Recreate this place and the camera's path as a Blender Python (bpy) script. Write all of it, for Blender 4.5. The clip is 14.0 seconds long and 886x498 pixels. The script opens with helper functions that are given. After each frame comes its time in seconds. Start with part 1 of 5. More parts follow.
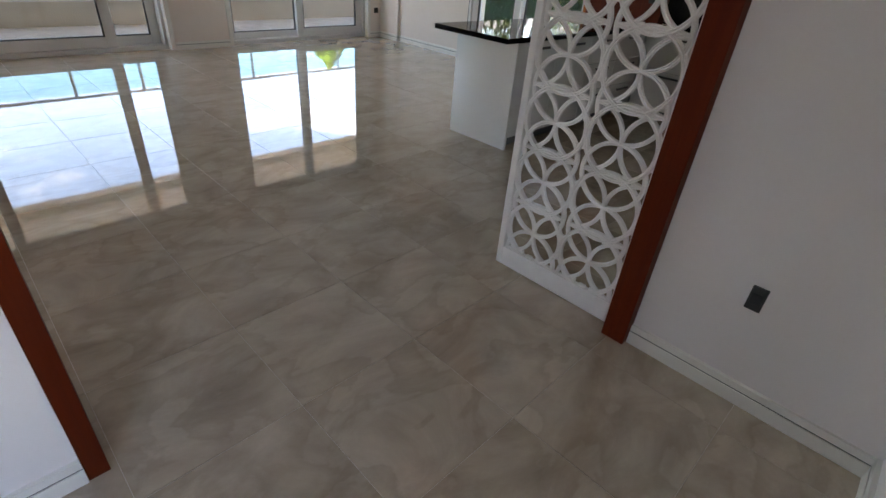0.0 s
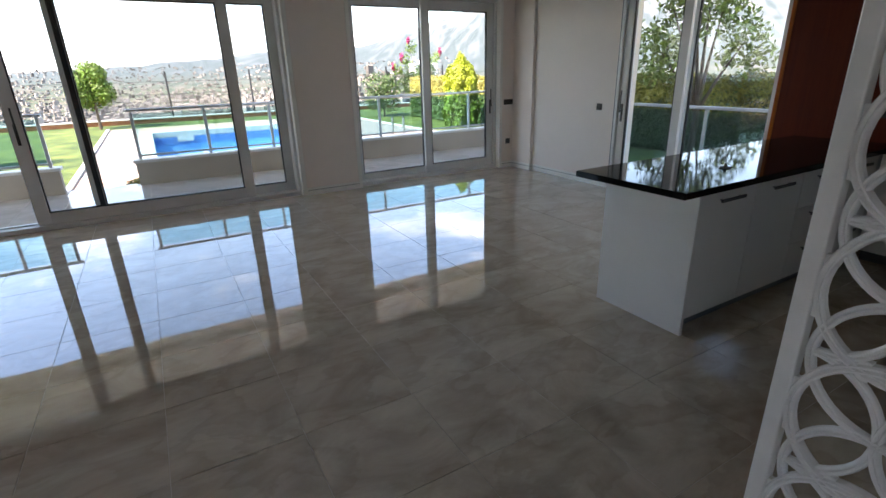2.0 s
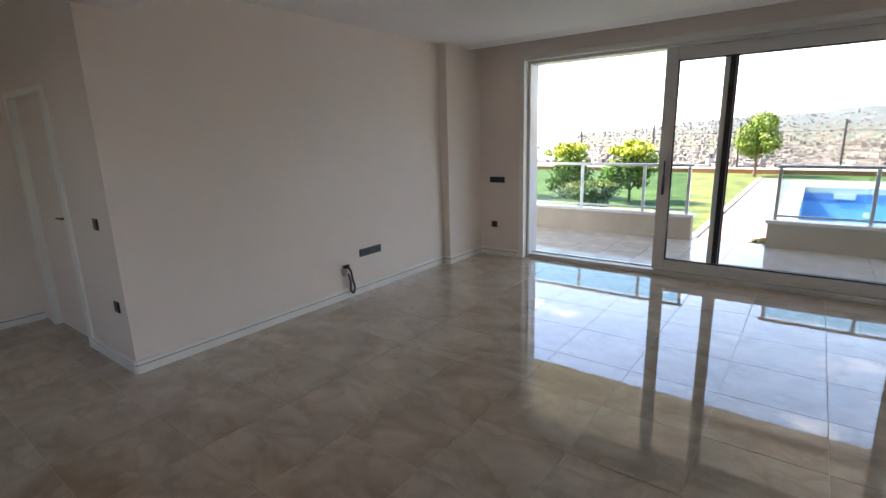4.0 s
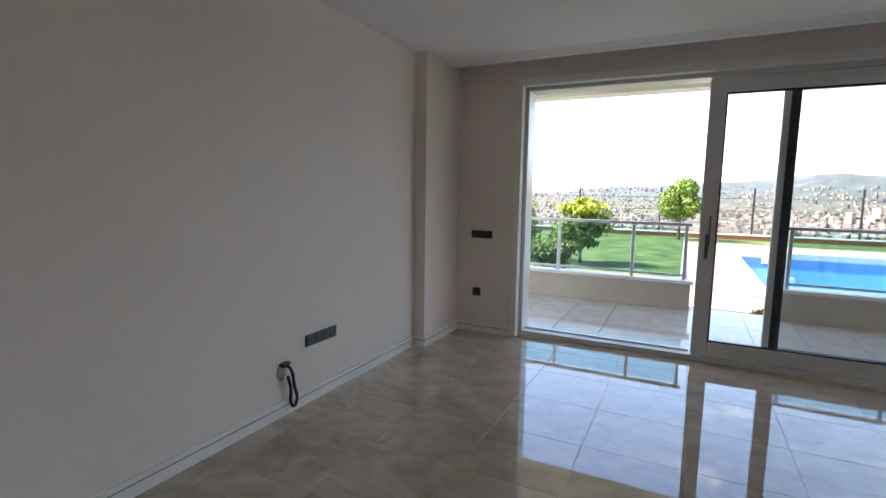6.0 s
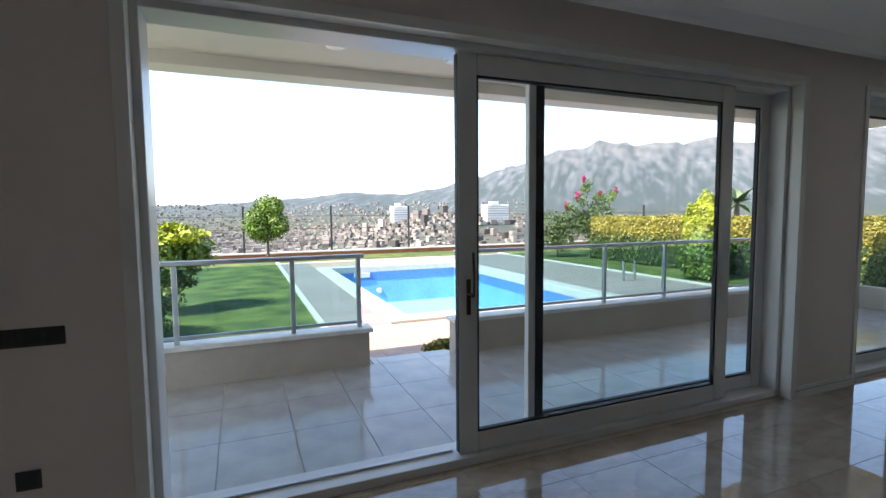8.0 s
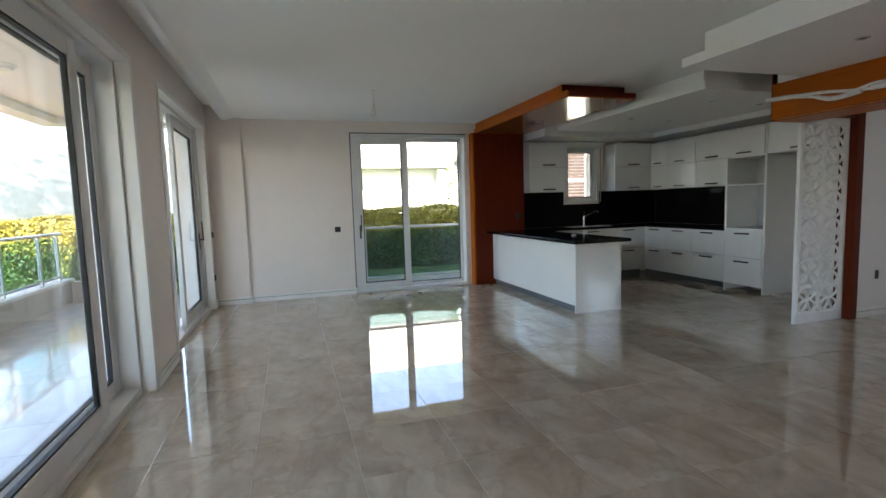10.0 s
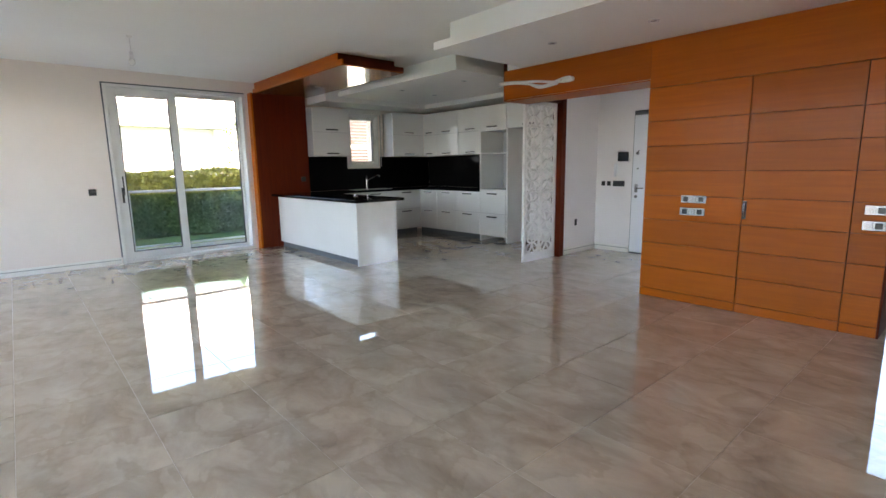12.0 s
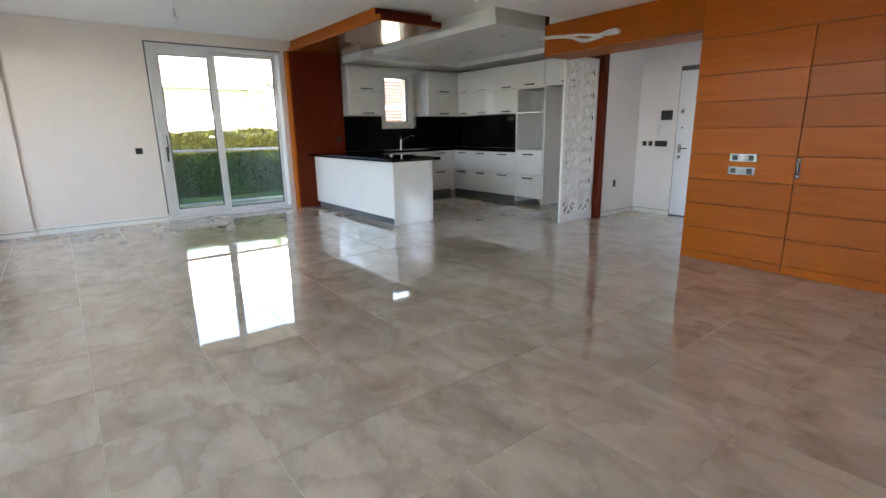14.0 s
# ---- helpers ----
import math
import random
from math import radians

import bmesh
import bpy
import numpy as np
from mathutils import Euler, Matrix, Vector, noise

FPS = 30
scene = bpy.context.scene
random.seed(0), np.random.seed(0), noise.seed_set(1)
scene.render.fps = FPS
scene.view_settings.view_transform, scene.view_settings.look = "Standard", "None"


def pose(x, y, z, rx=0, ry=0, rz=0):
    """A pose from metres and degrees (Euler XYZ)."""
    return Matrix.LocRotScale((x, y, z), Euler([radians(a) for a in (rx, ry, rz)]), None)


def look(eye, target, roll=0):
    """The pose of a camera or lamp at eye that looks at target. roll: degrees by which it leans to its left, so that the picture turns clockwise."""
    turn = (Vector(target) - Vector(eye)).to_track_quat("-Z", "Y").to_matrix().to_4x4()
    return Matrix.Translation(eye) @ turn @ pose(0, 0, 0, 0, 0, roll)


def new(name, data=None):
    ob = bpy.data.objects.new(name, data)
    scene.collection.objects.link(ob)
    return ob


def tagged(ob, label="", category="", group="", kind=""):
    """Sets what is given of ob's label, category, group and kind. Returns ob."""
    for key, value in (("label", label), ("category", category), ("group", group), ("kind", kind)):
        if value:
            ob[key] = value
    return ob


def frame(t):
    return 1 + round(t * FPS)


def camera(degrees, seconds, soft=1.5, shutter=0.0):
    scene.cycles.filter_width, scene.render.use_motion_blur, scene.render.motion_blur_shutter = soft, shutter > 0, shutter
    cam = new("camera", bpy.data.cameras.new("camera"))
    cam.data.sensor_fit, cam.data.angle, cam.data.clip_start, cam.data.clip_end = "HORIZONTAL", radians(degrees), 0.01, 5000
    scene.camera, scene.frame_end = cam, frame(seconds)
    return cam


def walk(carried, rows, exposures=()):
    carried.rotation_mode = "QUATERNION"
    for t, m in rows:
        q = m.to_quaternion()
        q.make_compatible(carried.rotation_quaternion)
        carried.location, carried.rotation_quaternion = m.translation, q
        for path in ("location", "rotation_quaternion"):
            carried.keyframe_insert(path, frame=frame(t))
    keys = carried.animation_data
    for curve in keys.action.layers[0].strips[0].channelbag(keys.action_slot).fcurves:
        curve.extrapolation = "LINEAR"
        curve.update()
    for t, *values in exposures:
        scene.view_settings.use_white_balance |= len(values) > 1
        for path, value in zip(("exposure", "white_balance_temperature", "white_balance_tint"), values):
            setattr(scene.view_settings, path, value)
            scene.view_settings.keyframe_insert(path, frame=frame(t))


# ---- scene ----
cam = camera(84.5, 14.0)
PATH = [
    (0, (0.158, 0.637, 1.481), (1.407, 1.792, 0.429), 5.1),
    (0.5, (0.225, 0.726, 1.501), (1.566, 1.79, 0.468), 3.2),
    (1, (0.37, 0.985, 1.549), (1.723, 2.109, 0.597), 1.2),
    (1.5, (0.682, 1.23, 1.547), (1.934, 2.554, 0.724), -0.6),
    (2, (0.95, 1.543, 1.57), (1.881, 3.175, 0.883), -1.6),
    (2.5, (1.116, 1.793, 1.621), (1.571, 3.645, 1.019), -1.9),
    (3, (1.149, 2.029, 1.643), (1.045, 3.954, 1.109), -1.8),
    (3.5, (1.08, 2.207, 1.664), (0.35, 4.008, 1.188), -1.5),
    (4, (1.056, 2.386, 1.665), (-0.124, 3.936, 1.212), -1.6),
    (4.2, (1.036, 2.465, 1.652), (-0.286, 3.9, 1.214), -1.5),
    (6.3, (-0.633, 3.712, 1.487), (-1.389, 5.553, 1.288), 0.8),
    (6.5, (-0.7, 3.949, 1.537), (-1.363, 5.826, 1.346), 0.5),
    (7, (-1.063, 4.537, 1.535), (-1.423, 6.497, 1.365), 0.2),
    (7.5, (-1.399, 5.101, 1.543), (-1.265, 7.091, 1.395), -0.1),
    (8, (-1.563, 5.661, 1.57), (-0.803, 7.505, 1.418), -0.5),
    (8.5, (-1.623, 6.184, 1.581), (-0.265, 7.64, 1.399), -0.9),
    (9, (-1.618, 6.747, 1.501), (0.236, 7.469, 1.294), -0.6),
    (9.2, (-1.607, 6.86, 1.485), (0.344, 7.249, 1.279), -1.2),
    (11.3, (-2.129, 7.229, 1.339), (-0.562, 6.001, 1.142), -0.6),
    (11.5, (-2.174, 7.239, 1.345), (-0.644, 5.972, 1.113), -0.7),
    (12, (-2.228, 7.225, 1.346), (-0.743, 5.928, 1.012), -0.9),
    (12.5, (-2.19, 7.315, 1.272), (-0.716, 6.018, 0.894), -0.7),
    (13, (-2.208, 7.302, 1.294), (-0.701, 6.06, 0.863), -0.9),
    (13.5, (-2.202, 7.323, 1.31), (-0.677, 6.116, 0.847), -0.9),
    (14, (-2.199, 7.328, 1.293), (-0.661, 6.141, 0.818), -0.9),
]
walk(cam, [(t, look(eye, target, roll)) for t, eye, target, roll in PATH],
     [(0.0, 3.95, 8200, 20), (0.5, 4.07, 8100, 20), (1.0, 4.05, 7900, 20), (1.5, 3.7, 7700, 19), (2.0, 3.35, 7350, 17), (2.5, 3.1, 7200, 17), (3.0, 3.2, 7350, 17), (3.5, 3.45, 7750, 18), (4.2, 3.65, 7850, 19), (6.3, 3.25, 7250, 17), (7.0, 3.05, 7100, 16), (7.5, 2.8, 6950, 14), (8.0, 2.5, 6900, 13), (8.5, 2.35, 6950, 13), (9.2, 2.98, 7350, 13), (11.3, 4.65, 7800, 19), (14.0, 4.65, 7800, 19)])
scene.cycles.max_bounces, scene.cycles.diffuse_bounces = 14, 5

# ---- world and sun ----
SUN_DIR = Vector((-0.85, -0.18, 1.0)).normalized()
world = bpy.data.worlds.new("sky")
scene.world = world
world.use_nodes = True
wn, wl = world.node_tree.nodes, world.node_tree.links
wn.clear()
sky = wn.new("ShaderNodeTexSky")
sky.sky_type = "NISHITA"
sky.sun_disc = False
sky.sun_elevation = math.asin(SUN_DIR.z)
sky.sun_rotation = math.atan2(SUN_DIR.x, SUN_DIR.y)
sky.air_density, sky.dust_density, sky.ozone_density, sky.altitude = 1.0, 0.5, 2.0, 200
wco = wn.new("ShaderNodeTexCoord")
wmap = wn.new("ShaderNodeMapping")
wmap.inputs["Scale"].default_value = (1.0, 1.0, 3.5)
cloud = wn.new("ShaderNodeTexNoise")
cloud.inputs["Scale"].default_value, cloud.inputs["Detail"].default_value = 3.2, 7.0
cloud.inputs["Roughness"].default_value = 0.58
cramp = wn.new("ShaderNodeValToRGB")
cramp.color_ramp.elements[0].position, cramp.color_ramp.elements[1].position = 0.58, 0.85
cmix = wn.new("ShaderNodeMixRGB")
cmix.inputs[2].default_value = (8.0, 8.3, 8.8, 1)
wbg = wn.new("ShaderNodeBackground")
wbg.inputs["Strength"].default_value = 0.09
wout = wn.new("ShaderNodeOutputWorld")
wl.new(wco.outputs["Generated"], wmap.inputs["Vector"])
wl.new(wmap.outputs["Vector"], cloud.inputs["Vector"])
wl.new(cloud.outputs["Fac"], cramp.inputs["Fac"])
wl.new(cramp.outputs["Color"], cmix.inputs[0])
wl.new(sky.outputs["Color"], cmix.inputs[1])
# pale haze all round the horizon
wsep, wabs, wramp, hmix = wn.new("ShaderNodeSeparateXYZ"), wn.new("ShaderNodeMath"), wn.new("ShaderNodeValToRGB"), wn.new("ShaderNodeMixRGB")
wabs.operation = "ABSOLUTE"
wramp.color_ramp.elements[0].position, wramp.color_ramp.elements[0].color = 0.0, (0.6, 0.6, 0.6, 1)
wramp.color_ramp.elements[1].position, wramp.color_ramp.elements[1].color = 0.15, (0.0, 0.0, 0.0, 1)
hmix.inputs[2].default_value = (3.3, 4.2, 5.5, 1)
wl.new(wco.outputs["Generated"], wsep.inputs["Vector"])
wl.new(wsep.outputs["Z"], wabs.inputs[0])
wl.new(wabs.outputs[0], wramp.inputs["Fac"])
wl.new(wramp.outputs["Color"], hmix.inputs[0])
wl.new(cmix.outputs["Color"], hmix.inputs[1])
wl.new(hmix.outputs["Color"], wbg.inputs["Color"])
wl.new(wbg.outputs["Background"], wout.inputs["Surface"])

sun_data = bpy.data.lights.new("sun", "SUN")
sun_data.energy, sun_data.angle, sun_data.color = 2.2, radians(0.5), (1.0, 0.95, 0.87)
sun = new("sun", sun_data)
sun.matrix_world = look(SUN_DIR * 60, (0, 0, 0))


# ---- materials ----
def material(name, color, rough=0.5, metal=0.0, noise_scale=0.0, vary=0.0, bump=0.0, bump_scale=40.0,
             second=None, coat=0.0, per_object=0.0, stretch=(1, 1, 1), fine=0.0, rough_vary=0.0, per_island=0.0, spec=0.5):
    """A principled surface with large and fine variation of colour, gloss and relief."""
    m = bpy.data.materials.new(name)
    m.use_nodes = True
    n, l = m.node_tree.nodes, m.node_tree.links
    b = n["Principled BSDF"]
    b.inputs["Roughness"].default_value, b.inputs["Metallic"].default_value = rough, metal
    b.inputs["Coat Weight"].default_value, b.inputs["Coat Roughness"].default_value = coat, 0.08
    b.inputs["Specular IOR Level"].default_value = spec
    b.inputs["Base Color"].default_value = (*color, 1)
    co = n.new("ShaderNodeTexCoord")
    mp = n.new("ShaderNodeMapping")
    mp.inputs["Scale"].default_value = stretch
    l.new(co.outputs["Object"], mp.inputs["Vector"])
    last = None
    if vary or second:
        t = n.new("ShaderNodeTexNoise")
        t.inputs["Scale"].default_value, t.inputs["Detail"].default_value = noise_scale, 6.0
        l.new(mp.outputs["Vector"], t.inputs["Vector"])
        r = n.new("ShaderNodeValToRGB")
        r.color_ramp.elements[0].position, r.color_ramp.elements[1].position = 0.32, 0.68
        lo = tuple(c * (1 - vary) for c in color)
        hi = second if second else tuple(min(1, c * (1 + vary)) for c in color)
        r.color_ramp.elements[0].color, r.color_ramp.elements[1].color = (*lo, 1), (*hi, 1)
        l.new(t.outputs["Fac"], r.inputs["Fac"])
        last = r.outputs["Color"]
        if fine:
            t2 = n.new("ShaderNodeTexNoise")
            t2.inputs["Scale"].default_value, t2.inputs["Detail"].default_value = noise_scale * 9, 4.0
            l.new(mp.outputs["Vector"], t2.inputs["Vector"])
            mm = n.new("ShaderNodeMapRange")
            mm.inputs["To Min"].default_value, mm.inputs["To Max"].default_value = 1 - fine, 1 + fine
            l.new(t2.outputs["Fac"], mm.inputs["Value"])
            mx = n.new("ShaderNodeMixRGB")
            mx.blend_type = "MULTIPLY"
            mx.inputs[0].default_value = 1.0
            l.new(last, mx.inputs[1])
            l.new(mm.outputs["Result"], mx.inputs[2])
            last = mx.outputs["Color"]
    if per_object or per_island:
        info = n.new("ShaderNodeObjectInfo" if per_object else "ShaderNodeNewGeometry")
        a = per_object or per_island
        hs = n.new("ShaderNodeMapRange")
        hs.inputs["To Min"].default_value, hs.inputs["To Max"].default_value = 1 - a, 1 + a
        l.new(info.outputs["Random" if per_object else "Random Per Island"], hs.inputs["Value"])
        mx = n.new("ShaderNodeMixRGB")
        mx.blend_type = "MULTIPLY"
        mx.inputs[0].default_value = 1.0
        if last:
            l.new(last, mx.inputs[1])
        else:
            mx.inputs[1].default_value = (*color, 1)
        l.new(hs.outputs["Result"], mx.inputs[2])
        last = mx.outputs["Color"]
    if last:
        l.new(last, b.inputs["Base Color"])
    if rough_vary:
        t3 = n.new("ShaderNodeTexNoise")
        t3.inputs["Scale"].default_value, t3.inputs["Detail"].default_value = 2.3, 5.0
        l.new(co.outputs["Object"], t3.inputs["Vector"])
        rr = n.new("ShaderNodeMapRange")
        rr.inputs["From Min"].default_value, rr.inputs["From Max"].default_value = 0.3, 0.7
        rr.inputs["To Min"].default_value, rr.inputs["To Max"].default_value = max(0, rough - rough_vary), rough + rough_vary
        l.new(t3.outputs["Fac"], rr.inputs["Value"])
        l.new(rr.outputs["Result"], b.inputs["Roughness"])
    if bump:
        t4 = n.new("ShaderNodeTexNoise")
        t4.inputs["Scale"].default_value, t4.inputs["Detail"].default_value = bump_scale, 3.0
        l.new(mp.outputs["Vector"], t4.inputs["Vector"])
        bp = n.new("ShaderNodeBump")
        bp.inputs["Strength"].default_value, bp.inputs["Distance"].default_value = bump, 0.01
        l.new(t4.outputs["Fac"], bp.inputs["Height"])
        l.new(bp.outputs["Normal"], b.inputs["Normal"])
    return m


def marble_tile():
    """Polished taupe porcelain with cloudy veins that differ from tile to tile."""
    m = bpy.data.materials.new("polished_tile")
    m.use_nodes = True
    n, l = m.node_tree.nodes, m.node_tree.links
    b = n["Principled BSDF"]
    b.inputs["Specular IOR Level"].default_value = 1.0
    b.inputs["Coat Weight"].default_value, b.inputs["Coat Roughness"].default_value = 0.35, 0.01
    co, info = n.new("ShaderNodeTexCoord"), n.new("ShaderNodeObjectInfo")
    off = n.new("ShaderNodeVectorMath")
    off.operation = "MULTIPLY_ADD"
    comb = n.new("ShaderNodeCombineXYZ")
    for k in range(3):
        l.new(info.outputs["Random"], comb.inputs[k])
    off.inputs[1].default_value = (37.0, 23.0, 11.0)
    l.new(comb.outputs["Vector"], off.inputs[0])
    l.new(co.outputs["Object"], off.inputs[2])
    rot = n.new("ShaderNodeMapping")
    rot.inputs["Rotation"].default_value = (0, 0, 0.65)
    rot.inputs["Scale"].default_value = (0.95, 1.5, 1.0)
    l.new(off.outputs["Vector"], rot.inputs["Vector"])
    big = n.new("ShaderNodeTexNoise")
    big.inputs["Scale"].default_value, big.inputs["Detail"].default_value = 2.1, 7.0
    big.inputs["Roughness"].default_value, big.inputs["Distortion"].default_value = 0.64, 0.7
    l.new(rot.outputs["Vector"], big.inputs["Vector"])
    ramp = n.new("ShaderNodeValToRGB")
    e = ramp.color_ramp.elements
    e[0].position, e[0].color = 0.27, (0.35, 0.28, 0.215, 1)
    e[1].position, e[1].color = 0.76, (0.64, 0.54, 0.425, 1)
    mid = e.new(0.46)
    mid.color = (0.475, 0.387, 0.298, 1)
    mid2 = e.new(0.58)
    mid2.color = (0.545, 0.453, 0.352, 1)
    l.new(big.outputs["Fac"], ramp.inputs["Fac"])
    vein = n.new("ShaderNodeTexNoise")
    vein.inputs["Scale"].default_value, vein.inputs["Detail"].default_value = 2.4, 6.0
    vein.inputs["Distortion"].default_value = 0.35
    l.new(rot.outputs["Vector"], vein.inputs["Vector"])
    vr = n.new("ShaderNodeValToRGB")
    v = vr.color_ramp.elements
    v[0].position, v[0].color = 0.40, (1, 1, 1, 1)
    v[1].position, v[1].color = 0.52, (1, 1, 1, 1)
    d = v.new(0.497)
    d.color = (0.78, 0.76, 0.74, 1)
    l.new(vein.outputs["Fac"], vr.inputs["Fac"])
    mx = n.new("ShaderNodeMixRGB")
    mx.blend_type = "MULTIPLY"
    mx.inputs[0].default_value = 0.6
    l.new(ramp.outputs["Color"], mx.inputs[1])
    l.new(vr.outputs["Color"], mx.inputs[2])
    l.new(mx.outputs["Color"], b.inputs["Base Color"])
    rr = n.new("ShaderNodeMapRange")
    rr.inputs["From Min"].default_value, rr.inputs["From Max"].default_value = 0.3, 0.7
    rr.inputs["To Min"].default_value, rr.inputs["To Max"].default_value = 0.008, 0.03
    l.new(big.outputs["Fac"], rr.inputs["Value"])
    l.new(rr.outputs["Result"], b.inputs["Roughness"])
    wave = n.new("ShaderNodeTexNoise")
    wave.inputs["Scale"].default_value = 5.0
    l.new(off.outputs["Vector"], wave.inputs["Vector"])
    bp = n.new("ShaderNodeBump")
    bp.inputs["Strength"].default_value, bp.inputs["Distance"].default_value = 0.025, 0.01
    l.new(wave.outputs["Fac"], bp.inputs["Height"])
    l.new(bp.outputs["Normal"], b.inputs["Normal"])
    return m


def wood_veneer(name, dark, light, rough=0.28, coat=0.4, along=0):
    m = bpy.data.materials.new(name)
    m.use_nodes = True
    n, l = m.node_tree.nodes, m.node_tree.links
    b = n["Principled BSDF"]
    b.inputs["Roughness"].default_value, b.inputs["Coat Weight"].default_value = rough, coat
    b.inputs["Coat Roughness"].default_value = 0.06
    b.inputs["Specular IOR Level"].default_value = 0.18
    co, info = n.new("ShaderNodeTexCoord"), n.new("ShaderNodeObjectInfo")
    add = n.new("ShaderNodeVectorMath")
    add.operation = "MULTIPLY_ADD"
    comb = n.new("ShaderNodeCombineXYZ")
    for k in range(3):
        l.new(info.outputs["Random"], comb.inputs[k])
    add.inputs[1].default_value = (9, 17, 31)
    l.new(comb.outputs["Vector"], add.inputs[0])
    l.new(co.outputs["Object"], add.inputs[2])
    mp = n.new("ShaderNodeMapping")
    sc = [22.0, 22.0, 22.0]
    sc[along] = 1.1
    mp.inputs["Scale"].default_value = sc
    l.new(add.outputs["Vector"], mp.inputs["Vector"])
    g = n.new("ShaderNodeTexNoise")
    g.inputs["Scale"].default_value, g.inputs["Detail"].default_value = 1.6, 7.0
    g.inputs["Distortion"].default_value = 0.5
    l.new(mp.outputs["Vector"], g.inputs["Vector"])
    r = n.new("ShaderNodeValToRGB")
    r.color_ramp.elements[0].position, r.color_ramp.elements[0].color = 0.3, (*dark, 1)
    r.color_ramp.elements[1].position, r.color_ramp.elements[1].color = 0.72, (*light, 1)
    l.new(g.outputs["Fac"], r.inputs["Fac"])
    hs = n.new("ShaderNodeMapRange")
    hs.inputs["To Min"].default_value, hs.inputs["To Max"].default_value = 0.9, 1.1
    l.new(info.outputs["Random"], hs.inputs["Value"])
    mx = n.new("ShaderNodeMixRGB")
    mx.blend_type = "MULTIPLY"
    mx.inputs[0].default_value = 1
    l.new(r.outputs["Color"], mx.inputs[1])
    l.new(hs.outputs["Result"], mx.inputs[2])
    l.new(mx.outputs["Color"], b.inputs["Base Color"])
    bp = n.new("ShaderNodeBump")
    bp.inputs["Strength"].default_value, bp.inputs["Distance"].default_value = 0.05, 0.004
    l.new(g.outputs["Fac"], bp.inputs["Height"])
    l.new(bp.outputs["Normal"], b.inputs["Normal"])
    return m


def pane_material(name, tint, gloss=0.0):
    """Clear architectural glass: straight through, with a Fresnel gloss."""
    m = bpy.data.materials.new(name)
    m.use_nodes = True
    n, l = m.node_tree.nodes, m.node_tree.links
    n.clear()
    tr, gl = n.new("ShaderNodeBsdfTransparent"), n.new("ShaderNodeBsdfGlossy")
    tr.inputs["Color"].default_value = (*tint, 1)
    gl.inputs["Roughness"].default_value = 0.01
    lw, mix, out = n.new("ShaderNodeLayerWeight"), n.new("ShaderNodeMixShader"), n.new("ShaderNodeOutputMaterial")
    pw, ma = n.new("ShaderNodeMath"), n.new("ShaderNodeMath")
    pw.operation, ma.operation = "POWER", "MULTIPLY_ADD"
    pw.inputs[1].default_value, ma.inputs[1].default_value, ma.inputs[2].default_value = 5.0, 0.55, 0.022 + gloss
    lw.inputs["Blend"].default_value = 0.5
    l.new(lw.outputs["Facing"], pw.inputs[0])
    l.new(pw.outputs[0], ma.inputs[0])
    l.new(ma.outputs[0], mix.inputs[0])
    l.new(tr.outputs["BSDF"], mix.inputs[1])
    l.new(gl.outputs["BSDF"], mix.inputs[2])
    l.new(mix.outputs["Shader"], out.inputs["Surface"])
    return m


WALL = material("wall_paint", (0.84, 0.75, 0.685), 0.62, noise_scale=0.9, vary=0.03, bump=0.06, bump_scale=160, fine=0.02)
HALLWALL = material("hall_paint", (0.86, 0.82, 0.81), 0.6, noise_scale=0.9, vary=0.03, bump=0.06, bump_scale=160)
CEIL = material("ceiling_paint", (0.88, 0.87, 0.845), 0.8, noise_scale=0.7, vary=0.025, bump=0.04, bump_scale=120)
TRIM = material("white_trim", (0.86, 0.84, 0.79), 0.35, noise_scale=3, vary=0.04, bump=0.02, bump_scale=60)
PVC = material("white_pvc", (0.74, 0.735, 0.72), 0.3, noise_scale=2.5, vary=0.05, bump=0.015, bump_scale=50)
GASKET = material("black_gasket", (0.02, 0.02, 0.022), 0.6, noise_scale=20, vary=0.2)
FLOOR_TILE = marble_tile()
GROUT = material("grout", (0.58, 0.51, 0.43), 0.8, noise_scale=30, vary=0.12, bump=0.1)
TERR_TILE = material("terrace_tile", (0.46, 0.43, 0.40), 0.10, noise_scale=3.5, vary=0.12, per_object=0.05, fine=0.05, rough_vary=0.08)
STUCCO = material("stucco", (0.41, 0.355, 0.29), 0.85, noise_scale=2.5, vary=0.07, bump=0.35, bump_scale=90, fine=0.05)
SOFFIT = material("soffit_paint", (0.74, 0.71, 0.63), 0.8, noise_scale=1.2, vary=0.04, bump=0.05, bump_scale=80)
CAP = material("stone_cap", (0.62, 0.60, 0.56), 0.4, noise_scale=9, vary=0.1, fine=0.06, bump=0.05)
ALU = material("brushed_aluminium", (0.5, 0.52, 0.53), 0.35, 0.85, noise_scale=8, vary=0.06)
CHROME = material("chrome", (0.38, 0.38, 0.39), 0.2, 1.0, noise_scale=6, vary=0.04)
HANDLE = material("handle_chrome", (0.2, 0.2, 0.205), 0.16, 1.0, noise_scale=6, vary=0.04)
STEEL = material("satin_steel", (0.55, 0.56, 0.57), 0.3, 1.0, noise_scale=14, vary=0.06)
BLACK = material("black_plastic", (0.018, 0.018, 0.02), 0.35, noise_scale=40, vary=0.15)
DARKGREY = material("dark_grey_plastic", (0.03, 0.029, 0.03), 0.4, noise_scale=40, vary=0.15)
PLINTH = material("grey_plinth", (0.12, 0.125, 0.135), 0.35, 0.15, noise_scale=10, vary=0.1)
